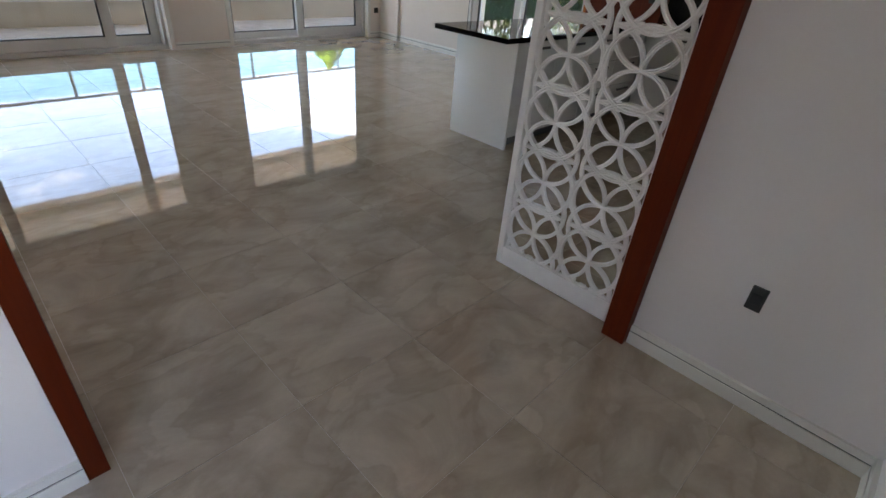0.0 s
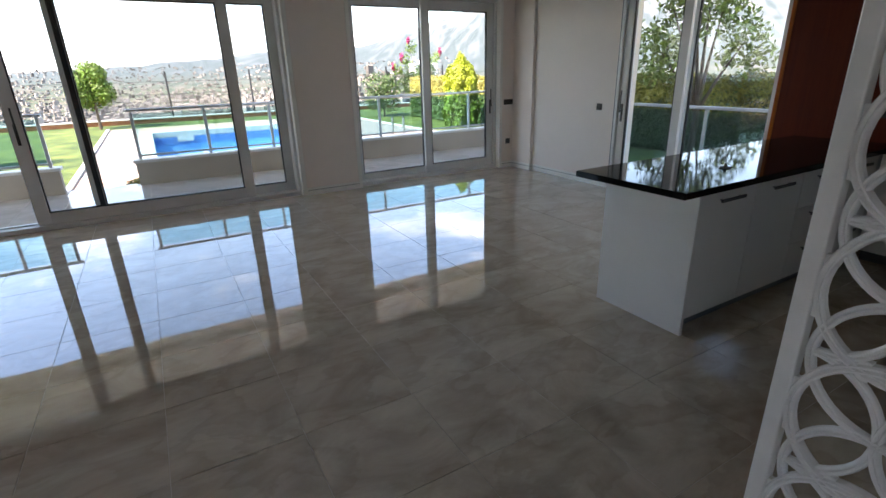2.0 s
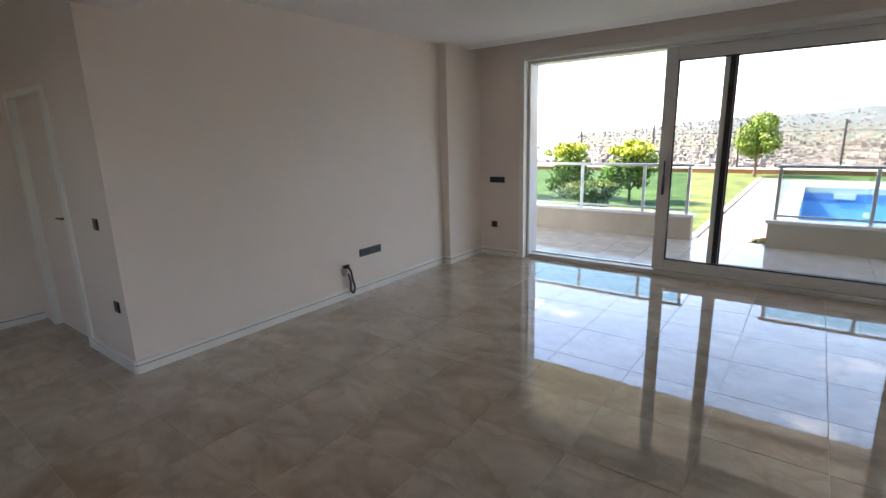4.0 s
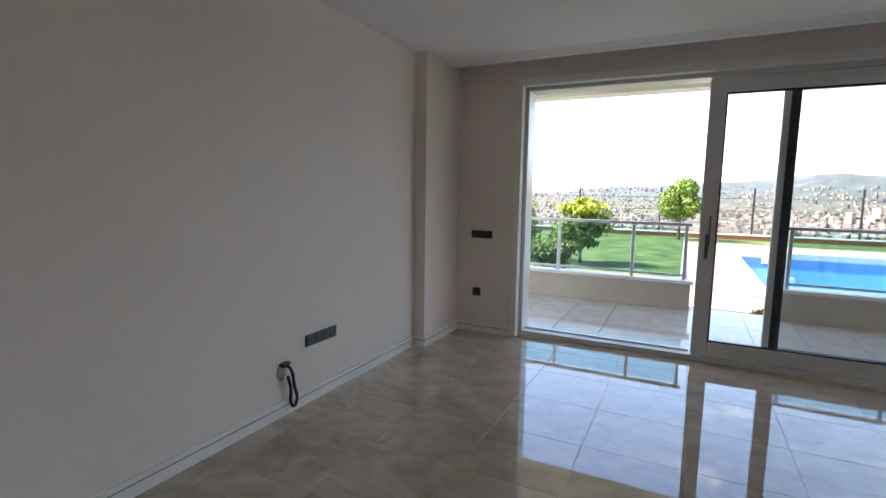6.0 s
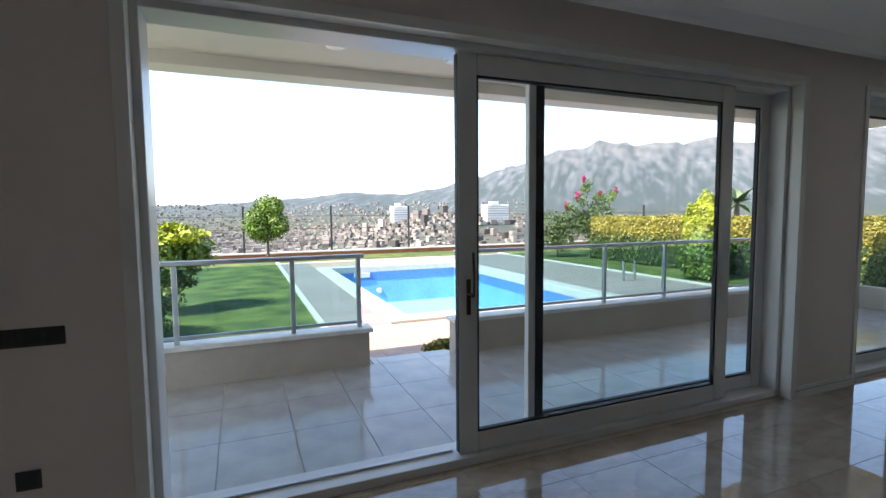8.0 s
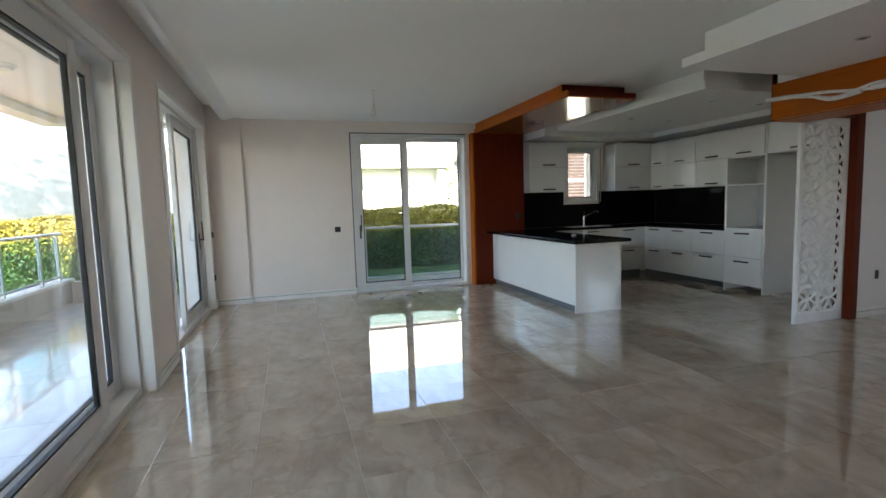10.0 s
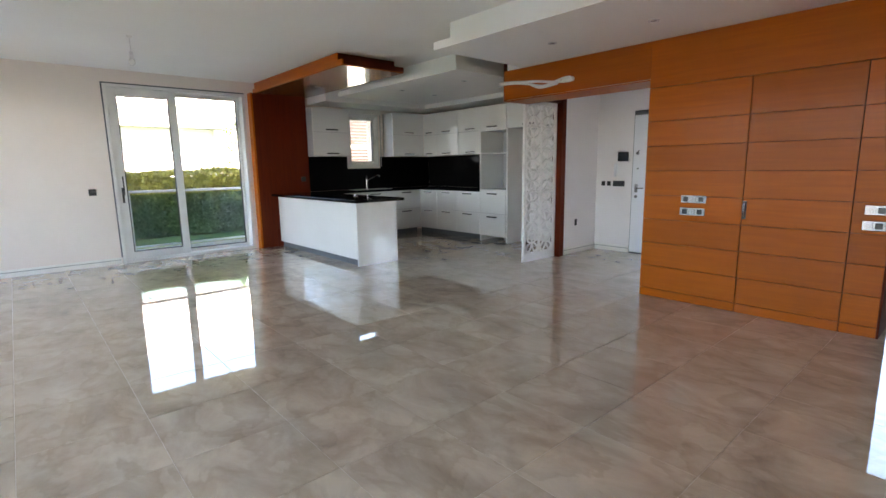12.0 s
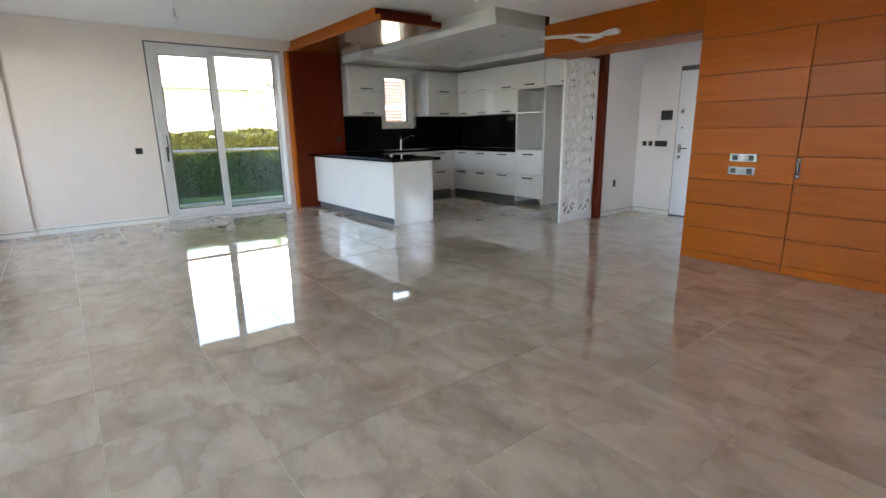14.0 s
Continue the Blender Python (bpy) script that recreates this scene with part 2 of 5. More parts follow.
GRANITE = material("black_granite", (0.004, 0.004, 0.0045), 0.05, noise_scale=140, second=(0.010, 0.010, 0.011), vary=0.4, rough_vary=0.03, spec=0.10)
GLOSS = material("gloss_white_board", (0.80, 0.79, 0.77), 0.14, noise_scale=2, vary=0.02, coat=0.3)
CARCASS = material("grey_carcass", (0.42, 0.42, 0.43), 0.45, noise_scale=5, vary=0.05)
SCREENW = material("screen_lacquer", (0.86, 0.84, 0.825), 0.28, noise_scale=12, vary=0.04, coat=0.2, bump=0.03)
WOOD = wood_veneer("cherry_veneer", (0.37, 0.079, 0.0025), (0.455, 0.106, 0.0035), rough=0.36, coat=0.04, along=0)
# dark cherry of the posts; on panel and ceiling box it paints in shade
WOODV = wood_veneer("cherry_upright_dark_shaded", (0.095, 0.0095, 0.001), (0.135, 0.0165, 0.0014), rough=0.5, coat=0.0, along=2)
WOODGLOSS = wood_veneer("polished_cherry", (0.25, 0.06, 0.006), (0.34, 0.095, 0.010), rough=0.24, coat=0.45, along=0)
GLASS = pane_material("window_glass", (0.965, 0.97, 0.968))
RAILGLASS = pane_material("green_rail_glass", (0.62, 0.77, 0.785))
DOORW = material("door_lacquer", (0.82, 0.83, 0.86), 0.25, noise_scale=2, vary=0.02)
GRASS = material("lawn", (0.045, 0.10, 0.012), 0.9, noise_scale=1.6, second=(0.13, 0.165, 0.03), vary=0.4, fine=0.5, bump=0.9, bump_scale=60)
DECK = material("grey_deck", (0.28, 0.235, 0.215), 0.7, noise_scale=4, vary=0.12, per_object=0.08, stretch=(6, 1, 1))
COPING = material("white_coping", (0.55, 0.525, 0.48), 0.5, noise_scale=5, vary=0.08, fine=0.06)
PINK = material("terracotta_paving", (0.50, 0.33, 0.25), 0.7, noise_scale=5, vary=0.14, per_object=0.06, fine=0.08)
POOLTILE = material("pool_tile", (0.17, 0.43, 0.72), 0.25, noise_scale=1.5, vary=0.1, fine=0.12)
POOLDARK = material("pool_border_tile", (0.09, 0.23, 0.50), 0.25, noise_scale=24, vary=0.3)
POOLFLOOR = material("pool_floor", (0.20, 0.46, 0.72), 0.4, noise_scale=2.5, vary=0.08)
BRICKRED = material("red_edge_wall", (0.42, 0.15, 0.075), 0.75, noise_scale=6, vary=0.15, fine=0.1)
LEAF = material("dark_leaf", (0.058, 0.105, 0.026), 0.5, noise_scale=3, vary=0.35, per_island=0.45)
LEAFY = material("yellow_leaf", (0.28, 0.255, 0.045), 0.5, noise_scale=3, vary=0.3, per_island=0.45)
LEAFB = material("bright_leaf", (0.12, 0.20, 0.022), 0.5, noise_scale=3, vary=0.3, per_island=0.4)
# paler green: the glow of light through the tree's leaves, put into the colour
LEAFT = material("backlit_leaf", (0.19, 0.25, 0.05), 0.45, noise_scale=3, vary=0.3, per_island=0.45)
CONIFER = material("golden_needles", (0.30, 0.35, 0.02), 0.55, noise_scale=3, vary=0.25, per_island=0.4)
PETAL = material("magenta_petal", (0.45, 0.03, 0.14), 0.6, noise_scale=8, vary=0.2, per_island=0.3)
BARK = material("bark", (0.12, 0.085, 0.06), 0.9, noise_scale=14, vary=0.3, bump=0.5, bump_scale=30)
WHITEWALL = material("far_render", (0.83, 0.815, 0.79), 0.8, noise_scale=1.0, vary=0.05)
CABLEW = material("white_tape", (0.75, 0.73, 0.72), 0.5, noise_scale=20, vary=0.08, bump=0.3, bump_scale=60)
BULB = material("frosted_bulb", (0.8, 0.8, 0.78), 0.2, noise_scale=4, vary=0.02)


# ---- builders ----
ORIGIN = {}


def box_bm(lo, hi, bevel=0.0, bm=None):
    own = bm is None
    bm = bm or bmesh.new()
    c = [(a + b) / 2 for a, b in zip(lo, hi)]
    s = [abs(b - a) for a, b in zip(lo, hi)]
    r = bmesh.ops.create_cube(bm, size=1.0, matrix=Matrix.LocRotScale(c, None, s))
    if bevel:
        es = list({e for v in r["verts"] for e in v.link_edges})
        bmesh.ops.bevel(bm, geom=es, offset=min(bevel, min(s) * 0.45), segments=2, affect="EDGES", profile=0.5)
    return bm


def boxes_bm(*pairs, bevel=0.0):
    bm = bmesh.new()
    for lo, hi in pairs:
        if bevel:
            tmp = box_bm(lo, hi, bevel)
            me = bpy.data.meshes.new("tmp")
            tmp.to_mesh(me)
            tmp.free()
            bm.from_mesh(me)
            bpy.data.meshes.remove(me)
        else:
            box_bm(lo, hi, 0, bm)
    return bm


def cyl_bm(p0, p1, r0, r1=None, seg=16, bm=None):
    bm = bm or bmesh.new()
    a, b = Vector(p0), Vector(p1)
    d = b - a
    m = Matrix.Translation((a + b) / 2) @ d.to_track_quat("Z", "Y").to_matrix().to_4x4()
    bmesh.ops.create_cone(bm, cap_ends=True, segments=seg, radius1=r0, radius2=r0 if r1 is None else r1, depth=d.length, matrix=m)
    return bm


def tube_bm(points, r, seg=8, bm=None):
    """A round tube along a smooth line through the points."""
    bm = bm or bmesh.new()
    pts = [Vector(p) for p in points]
    fine = []
    for i in range(len(pts) - 1):
        p0, p1, p2, p3 = pts[max(i - 1, 0)], pts[i], pts[i + 1], pts[min(i + 2, len(pts) - 1)]
        for k in range(6):
            u = k / 6
            fine.append(0.5 * ((2 * p1) + (p2 - p0) * u + (2 * p0 - 5 * p1 + 4 * p2 - p3) * u * u + (3 * p1 - p0 - 3 * p2 + p3) * u ** 3))
    fine.append(pts[-1])
    rings = []
    for i, p in enumerate(fine):
        d = (fine[min(i + 1, len(fine) - 1)] - fine[max(i - 1, 0)]).normalized()
        q = d.to_track_quat("Z", "Y")
        rings.append([bm.verts.new(p + q @ Vector((r * math.cos(2 * math.pi * k / seg), r * math.sin(2 * math.pi * k / seg), 0))) for k in range(seg)])
    for a, b in zip(rings, rings[1:]):
        for k in range(seg):
            bm.faces.new((a[k], a[(k + 1) % seg], b[(k + 1) % seg], b[k]))
    bm.faces.new(rings[0][::-1])
    bm.faces.new(rings[-1])
    return bm


def thing(name, loc, label, category, group=""):
    ob = new(name)
    ob.empty_display_size = 0.1
    ob.location = loc
    ORIGIN[ob.name] = Vector(loc)
    return tagged(ob, label, category, group)


def smooth_by_angle(me):
    me.polygons.foreach_set("use_smooth", [True] * len(me.polygons))
    me.set_sharp_from_angle(angle=radians(35))


def part(name, bm, mat, parent=None, label="", smooth=False):
    """Links a bmesh, given in world places, as one mesh under a thing or a part."""
    base = ORIGIN[parent.name] if parent else Vector((0, 0, 0))
    bmesh.ops.translate(bm, vec=-base, verts=bm.verts)
    me = bpy.data.meshes.new(name)
    bm.to_mesh(me)
    bm.free()
    me.materials.append(mat)
    if smooth:
        smooth_by_angle(me)
    ob = new(name, me)
    if parent:
        ob.parent = parent
        ORIGIN[ob.name] = base
    else:
        ORIGIN[ob.name] = Vector((0, 0, 0))
    if label:
        ob["label"] = label
    return ob


def structure(name, bm, mat, label, category):
    return tagged(part(name, bm, mat), label, category, kind="structure")


def single(name, bm, mat, label, category, group="", smooth=False):
    return tagged(part(name, bm, mat, None, "", smooth), label, category, group)


# ---- setting: walls, ceiling, floor bed ----
EX, WY, TX, CZ = 6.20, 8.20, -2.79, 2.76
BW = 0.24
W1 = (-2.01, 2.575, 2.56)
W2 = (3.42, 5.885, 2.57)
W3 = (4.17, 6.125, 2.57)
KW = (1.585, 2.24, 1.385, 2.345)
WT = 0.36
structure("wall_windows", boxes_bm(((-3.1, WY, 0), (W1[0], WY + WT, 3.1)), ((W1[1], WY, 0), (W2[0], WY + WT, 3.1)),
          ((W2[1], WY, 0), (EX + WT, WY + WT, 3.1)), ((W1[0], WY, W1[2]), (W1[1], WY + WT, 3.1)), ((W2[0], WY, W2[2]), (W2[1], WY + WT, 3.1))),
          WALL, "pale taupe painted wall with two wide sliding door openings", "wall")
structure("wall_end", boxes_bm(((EX, W3[1], 0), (EX + WT, WY, 3.1)), ((EX, 0.02, 0), (EX + WT, KW[0], 3.1)),
          ((EX, KW[1], 0), (EX + WT, W3[0], 3.1)), ((EX, W3[0], W3[2]), (EX + WT, W3[1], 3.1)),
          ((EX, KW[0], 0), (EX + WT, KW[1], KW[2])), ((EX, KW[0], KW[3]), (EX + WT, KW[1], 3.1))),
          WALL, "pale painted end wall with a glazed door and kitchen window", "wall")
TY = 3.655
structure("wall_tv", boxes_bm(((TX - 0.3, TY, 0), (TX, WY, 3.1)), ((-3.64, TY, 0), (TX - 0.3, TY + 0.24, 3.1)),
          ((-4.9, TY, 2.12), (-3.64, TY + 0.24, 3.1)), ((-4.9, TY, 0), (-4.62, TY + 0.24, 2.12))),
          WALL, "plain taupe painted wall ending at a corridor", "wall")
structure("pilaster_left", box_bm((TX, 7.45, 0), (TX + 0.115, WY, 3.1)), WALL, "shallow painted pilaster in the corner", "pilaster")
structure("pilaster_right", box_bm((EX - 0.05, 7.73, 0), (EX, WY, 3.1)), WALL, "shallow painted pilaster in the corner", "pilaster")
structure("wall_corridor", boxes_bm(((-5.1, 0.02, 0), (-4.9, TY + 0.24, 3.1))), WALL, "painted wall closing the corridor", "wall")
ED = (0.46, 1.44, 2.10)
structure("wall_back", boxes_bm(((-5.1, 0.02, 0), (-1.92, BW, 3.1)), ((-0.60, 0.02, 0), (ED[0], BW, 3.1)), ((-1.92, 0.02, 0), (-0.60, BW, 0.35)), ((-1.92, 0.02, 2.35), (-0.60, BW, 3.1)), ((ED[1], 0.02, 0), (EX + WT, BW, 3.1)), ((ED[0], 0.02, ED[2]), (ED[1], BW, 3.1))),
          HALLWALL, "pale lilac painted wall behind hall and kitchen", "wall")
structure("wall_hall", box_bm((2.04, BW, 0), (2.20, 1.166, CZ)), HALLWALL, "pale lilac painted hall wall beside the screen", "wall")
# timber-clad wall: room face, hall face, underside of the header
WF, WB, HZ, BZ = 2.44, 1.98, 2.15, 2.50
structure("wall_wood_core", boxes_bm(((-1.72, WB, 0), (0.09, WF - 0.04, HZ)), ((-1.72, WB, HZ), (2.02, WF - 0.04, CZ))), HALLWALL, "painted rear of the timber-clad wall", "wall")
ceil = structure("ceiling", boxes_bm(((-5.1, 0.02, CZ), (EX + WT, 7.78, CZ + 0.2)), ((-3.1, 7.98, 2.94), (EX + WT, WY + WT, 3.2))), CEIL, "matt white plaster ceiling with curtain pocket", "ceiling")
bm = bmesh.new()
prof = [(7.78, CZ), (7.83, CZ - 0.010), (7.88, CZ - 0.02), (7.91, CZ - 0.03), (7.98, CZ - 0.03), (7.98, 3.2), (7.78, 3.2)]
ends = [[bm.verts.new((x, y, z)) for y, z in prof] for x in (TX, EX)]
for k in range(len(prof)):
    bm.faces.new((ends[0][k], ends[0][(k + 1) % len(prof)], ends[1][(k + 1) % len(prof)], ends[1][k]))
bm.faces.new(ends[0][::-1])
bm.faces.new(ends[1])
bmesh.ops.recalc_face_normals(bm, faces=bm.faces)
structure("ceiling_lip", bm, CEIL, "white plaster lip hiding the curtain pocket", "cornice")
structure("ceiling_band", boxes_bm(((-2.6, WF + 0.005, BZ), (1.72, 3.86, BZ + 0.075)), ((-2.6, WF + 0.005, BZ + 0.075), (1.60, 3.74, CZ))), CEIL, "dropped white plaster ceiling band over the timber wall", "ceiling")
structure("ceiling_kitchen", boxes_bm(((2.42, 1.0, 2.53), (5.35, 2.90, 2.61)), ((2.56, 1.1, 2.61), (5.2, 2.78, CZ)), ((2.20, BW, 2.47), (EX, 0.90, CZ)), ((5.50, 0.90, 2.47), (EX, 3.06, CZ))),
          CEIL, "dropped white plaster ceiling panel over the kitchen", "ceiling")
structure("floor_bed", box_bm((-5.1, 0.02, -0.2), (EX + WT, WY + WT, -0.0016)), GROUT, "pale grout bed under polished floor tiles", "floor")


def baseboard(a, b, nrm, name="baseboard"):
    """Two-step white skirting from a to b, standing out along nrm."""
    a, b, nrm = Vector((*a, 0)), Vector((*b, 0)), Vector((*nrm, 0))
    bm = bmesh.new()
    def run(z0, z1, d, out):
        p, q = a, b + nrm * d
        box_bm((min(p.x, q.x), min(p.y, q.y), z0), (max(p.x, q.x), max(p.y, q.y), z1), 0, out)
        return out
    run(0.0, 0.062, 0.018, bm)
    run(0.068, 0.098, 0.016, bm)
    board = structure(name, bm, TRIM, "cream white stepped skirting board", "skirting")
    # dark strip laid in the groove to draw its shadow line
    part("joint", run(0.062, 0.068, 0.013, bmesh.new()), DARKGREY, board, "dark strip standing in for the groove's shadow")


baseboard((TX, TY), (TX, 7.45), (1, 0))
baseboard((TX, 7.432), (TX + 0.133, 7.432), (0, 1))
baseboard((TX + 0.115, 7.45), (TX + 0.115, WY), (1, 0))
baseboard((TX + 0.133, WY), (W1[0] - 0.05, WY), (0, -1))
baseboard((W1[1] + 0.05, WY), (W2[0] - 0.04, WY), (0, -1))
baseboard((W2[1] + 0.04, WY), (EX - 0.068, WY), (0, -1))
baseboard((EX - 0.05, 7.73), (EX - 0.05, WY), (-1, 0))
baseboard((EX - 0.068, 7.73), (EX, 7.73), (0, -1))
baseboard((EX, W3[1] + 0.02), (EX, 7.712), (-1, 0))
baseboard((2.04, BW + 0.018), (2.04, 1.166), (-1, 0))
baseboard((ED[1] + 0.02, BW), (2.04, BW), (0, 1))
baseboard((-1.72, BW), (ED[0] - 0.02, BW), (0, 1))
baseboard((-1.72, WB), (0.09, WB), (0, -1))
baseboard((TX, TY), (-3.60, TY), (0, -1))
baseboard((-4.9, BW + 0.02), (-4.9, TY - 0.02), (1, 0))


# ---- windows and doors ----
def sash(name, owner, axis, a0, a1, z0, z1, depth, w, glass=True, d0=0.05):
    """A sliding sash: four frame rails, gasket and pane. axis 'x': lies along x at y=depth; 'y': along y at x=depth."""
    def b(u0, u1, v0, v1, t0=-d0 / 2, t1=d0 / 2):
        if axis == "x":
            return (u0, depth + t0, v0), (u1, depth + t1, v1)
        return (depth + t0, u0, v0), (depth + t1, u1, v1)
    leaf = part(name, boxes_bm(b(a0, a0 + w, z0, z1), b(a1 - w, a1, z0, z1), b(a0 + w, a1 - w, z0, z0 + w), b(a0 + w, a1 - w, z1 - w, z1), bevel=0.006), PVC, owner)
    g = 0.014
    part("gasket", boxes_bm(b(a0 + w, a0 + w + g, z0 + w, z1 - w, -0.016, 0.016), b(a1 - w - g, a1 - w, z0 + w, z1 - w, -0.016, 0.016),
                            b(a0 + w + g, a1 - w - g, z0 + w, z0 + w + g, -0.016, 0.016), b(a0 + w + g, a1 - w - g, z1 - w - g, z1 - w, -0.016, 0.016)), GASKET, leaf, "black rubber gasket")
    if glass:
        p = part("pane", box_bm(*b(a0 + w + g, a1 - w - g, z0 + w + g, z1 - w - g, -0.004, 0.004)), GLASS, leaf, "clear window glass")
        p.visible_shadow = False
    return leaf


def outer_frame(owner, axis, a0, a1, z1, t0, t1, w, sill):
    def b(u0, u1, v0, v1):
        return ((u0, t0, v0), (u1, t1, v1)) if axis == "x" else ((t0, u0, v0), (t1, u1, v1))
    part("window_frame", boxes_bm(b(a0, a0 + w, 0, z1), b(a1 - w, a1, 0, z1), b(a0 + w, a1 - w, z1 - w, z1), bevel=0.006), PVC, owner)
    part("window_sill", boxes_bm(b(a0 + w, a1 - w, 0, sill), bevel=0.006), PVC, owner)


def door_handle(owner, pos, along, out):
    """Lever handle on a backplate; out is the way it stands off, along the way the lever points."""
    p, a, o = Vector(pos), Vector(along), Vector(out)
    s = Vector((0, 0, 1))
    plate = bmesh.new()
    side = a * 0.014
    lo = p - side - s * 0.11
    hi = p + side + o * 0.012 + s * 0.11
    box_bm([min(u, v) for u, v in zip(lo, hi)], [max(u, v) for u, v in zip(lo, hi)], 0.004, plate)
    h = part("handle", plate, DARKGREY, owner, "dark grey lever handle")
    part("lever", tube_bm([p + s * 0.02, p + s * 0.02 + o * 0.045, p + s * 0.03 + o * 0.055 + a * 0.012, p + s * 0.24 + o * 0.05 + a * 0.012, p + s * 0.27 + o * 0.045 + a * 0.012], 0.009), DARKGREY, h, "", True)


win1 = thing("window_1", (0.3, WY + 0.1, 0), "wide white sliding glass door, one leaf slid open", "sliding door")
win1["kind"] = "structure"
outer_frame(win1, "x", W1[0] + 0.005, W1[1] - 0.005, W1[2] - 0.005, WY + 0.09, WY + 0.32, 0.045, 0.055)
sash("sliding_leaf", win1, "x", -0.36, 1.975, 0.058, 2.508, WY + 0.155, 0.125)
sash("fixed_leaf", win1, "x", 0.19, 2.523, 0.058, 2.506, WY + 0.25, 0.11)
part("rail", boxes_bm(((W1[0] + 0.055, WY + 0.198, 0.056), (-0.38, WY + 0.206, 0.07))), ALU, win1, "aluminium floor track")
part("casing", boxes_bm(((W1[0] - 0.05, WY - 0.012, 0), (W1[0] + 0.012, WY + 0.088, W1[2] + 0.05)), ((W1[1] - 0.012, WY - 0.012, 0), (W1[1] + 0.05, WY + 0.088, W1[2] + 0.05)),
                        ((W1[0] + 0.012, WY - 0.012, W1[2] - 0.012), (W1[1] - 0.012, WY + 0.088, W1[2] + 0.05)), bevel=0.004), TRIM, win1)
part("lock_strip", box_bm((-0.3635, WY + 0.135, 0.07), (-0.3605, WY + 0.178, 2.495)), GASKET, win1, "black lock channel")
part("interlock", box_bm((0.242, WY + 0.2165, 0.075), (0.297, WY + 0.2235, 2.49)), GASKET, win1, "black brush interlock")
door_handle(win1, (-0.30, WY + 0.128, 1.05), (1, 0, 0), (0, -1, 0))

win2 = thing("window_2", (4.7, WY + 0.1, 0), "white sliding glass door onto the terrace, closed", "sliding door")
win2["kind"] = "structure"
outer_frame(win2, "x", W2[0] + 0.005, W2[1] - 0.005, W2[2] - 0.005, WY + 0.09, WY + 0.32, 0.045, 0.055)
sash("fixed_leaf", win2, "x", 3.472, 4.68, 0.058, 2.518, WY + 0.25, 0.085)
sash("sliding_leaf", win2, "x", 4.565, 5.833, 0.058, 2.518, WY + 0.155, 0.12)
part("casing", boxes_bm(((W2[0] - 0.04, WY - 0.012, 0), (W2[0] + 0.012, WY + 0.088, W2[2] + 0.04)), ((W2[1] - 0.012, WY - 0.012, 0), (W2[1] + 0.04, WY + 0.088, W2[2] + 0.04)),
                        ((W2[0] + 0.012, WY - 0.012, W2[2] - 0.012), (W2[1] - 0.012, WY + 0.088, W2[2] + 0.04)), bevel=0.004), TRIM, win2)
door_handle(win2, (5.773, WY + 0.128, 1.0), (-1, 0, 0), (0, -1, 0))

win3 = thing("window_3", (EX + 0.1, 5.2, 0), "white sliding glass door in the end wall, closed", "sliding door")
win3["kind"] = "structure"
outer_frame(win3, "y", W3[0] + 0.005, W3[1] - 0.005, W3[2] - 0.005, EX - 0.015, EX + 0.235, 0.045, 0.05)
sash("sliding_leaf", win3, "y", 5.195, 6.073, 0.051, 2.518, EX + 0.04, 0.105)
sash("fixed_leaf", win3, "y", 4.222, 5.25, 0.051, 2.518, EX + 0.16, 0.045)
# grey strips at side and head imitate the shadow line of the recessed frame
part("shadow_strip", boxes_bm(((EX - 0.004, W3[1] - 0.006, 0.1), (EX + 0.002, W3[1] + 0.014, W3[2] + 0.014)), ((EX - 0.004, W3[0] + 0.002, W3[2] - 0.006), (EX + 0.002, W3[1] - 0.006, W3[2] + 0.014))), PLINTH, win3, "dark strip drawn as the shadow line round the frame")
door_handle(win3, (EX + 0.015, 6.02, 1.0), (0, -1, 0), (-1, 0, 0))

kwin = thing("window_4", (EX + 0.1, 2.03, KW[2]), "small white kitchen casement window over the sink", "window")
kwin["kind"] = "structure"
part("window_frame", boxes_bm(((EX + 0.02, KW[0] + .004, KW[2] + .004), (EX + 0.12, KW[0] + 0.034, KW[3] - .004)), ((EX + 0.02, KW[1] - 0.034, KW[2] + .004), (EX + 0.12, KW[1] - .004, KW[3] - .004)),
                              ((EX + 0.02, KW[0] + 0.034, KW[2] + .004), (EX + 0.12, KW[1] - 0.034, KW[2] + 0.034)), ((EX + 0.02, KW[0] + 0.034, KW[3] - 0.034), (EX + 0.12, KW[1] - 0.034, KW[3] - .004)), bevel=0.005), PVC, kwin)
sash("casement", kwin, "y", KW[0] + 0.036, KW[1] - 0.036, KW[2] + 0.036, KW[3] - 0.036, EX + 0.07, 0.035)
part("casing", boxes_bm(((EX - 0.012, KW[0] - 0.025, KW[2] - 0.025), (EX + 0.018, KW[0] + .004, KW[3] + 0.025)), ((EX - 0.012, KW[1] - .004, KW[2] - 0.025), (EX + 0.018, KW[1] + 0.05, KW[3] + 0.025)),
                        ((EX - 0.012, KW[0] + .004, KW[3] - .004), (EX + 0.018, KW[1] - .004, KW[3] + 0.025)), ((EX - 0.03, KW[0] + .004, KW[2] - 0.025), (EX + 0.018, KW[1] - .004, KW[2] + .004))), PVC, kwin)

part("shutter_box", box_bm((EX - 0.02, KW[0] - 0.10, KW[3] + 0.027), (EX - 0.001, KW[1] + 0.10, 2.467), 0.004), TRIM, kwin, "white roller shutter cover")
part("shutter_strap", box_bm((EX - 0.018, KW[0] - 0.085, KW[2] - 0.02), (EX - 0.012, KW[0] - 0.065, 2.46), 0.001), CARCASS, kwin, "grey shutter strap")
# assumed window, never in direct view, added to bring daylight into the hall
hwin = thing("window_5", (-1.26, 0.12, 0.35), "unseen white fixed window added to let daylight into the hall", "window")
hwin["kind"] = "structure"
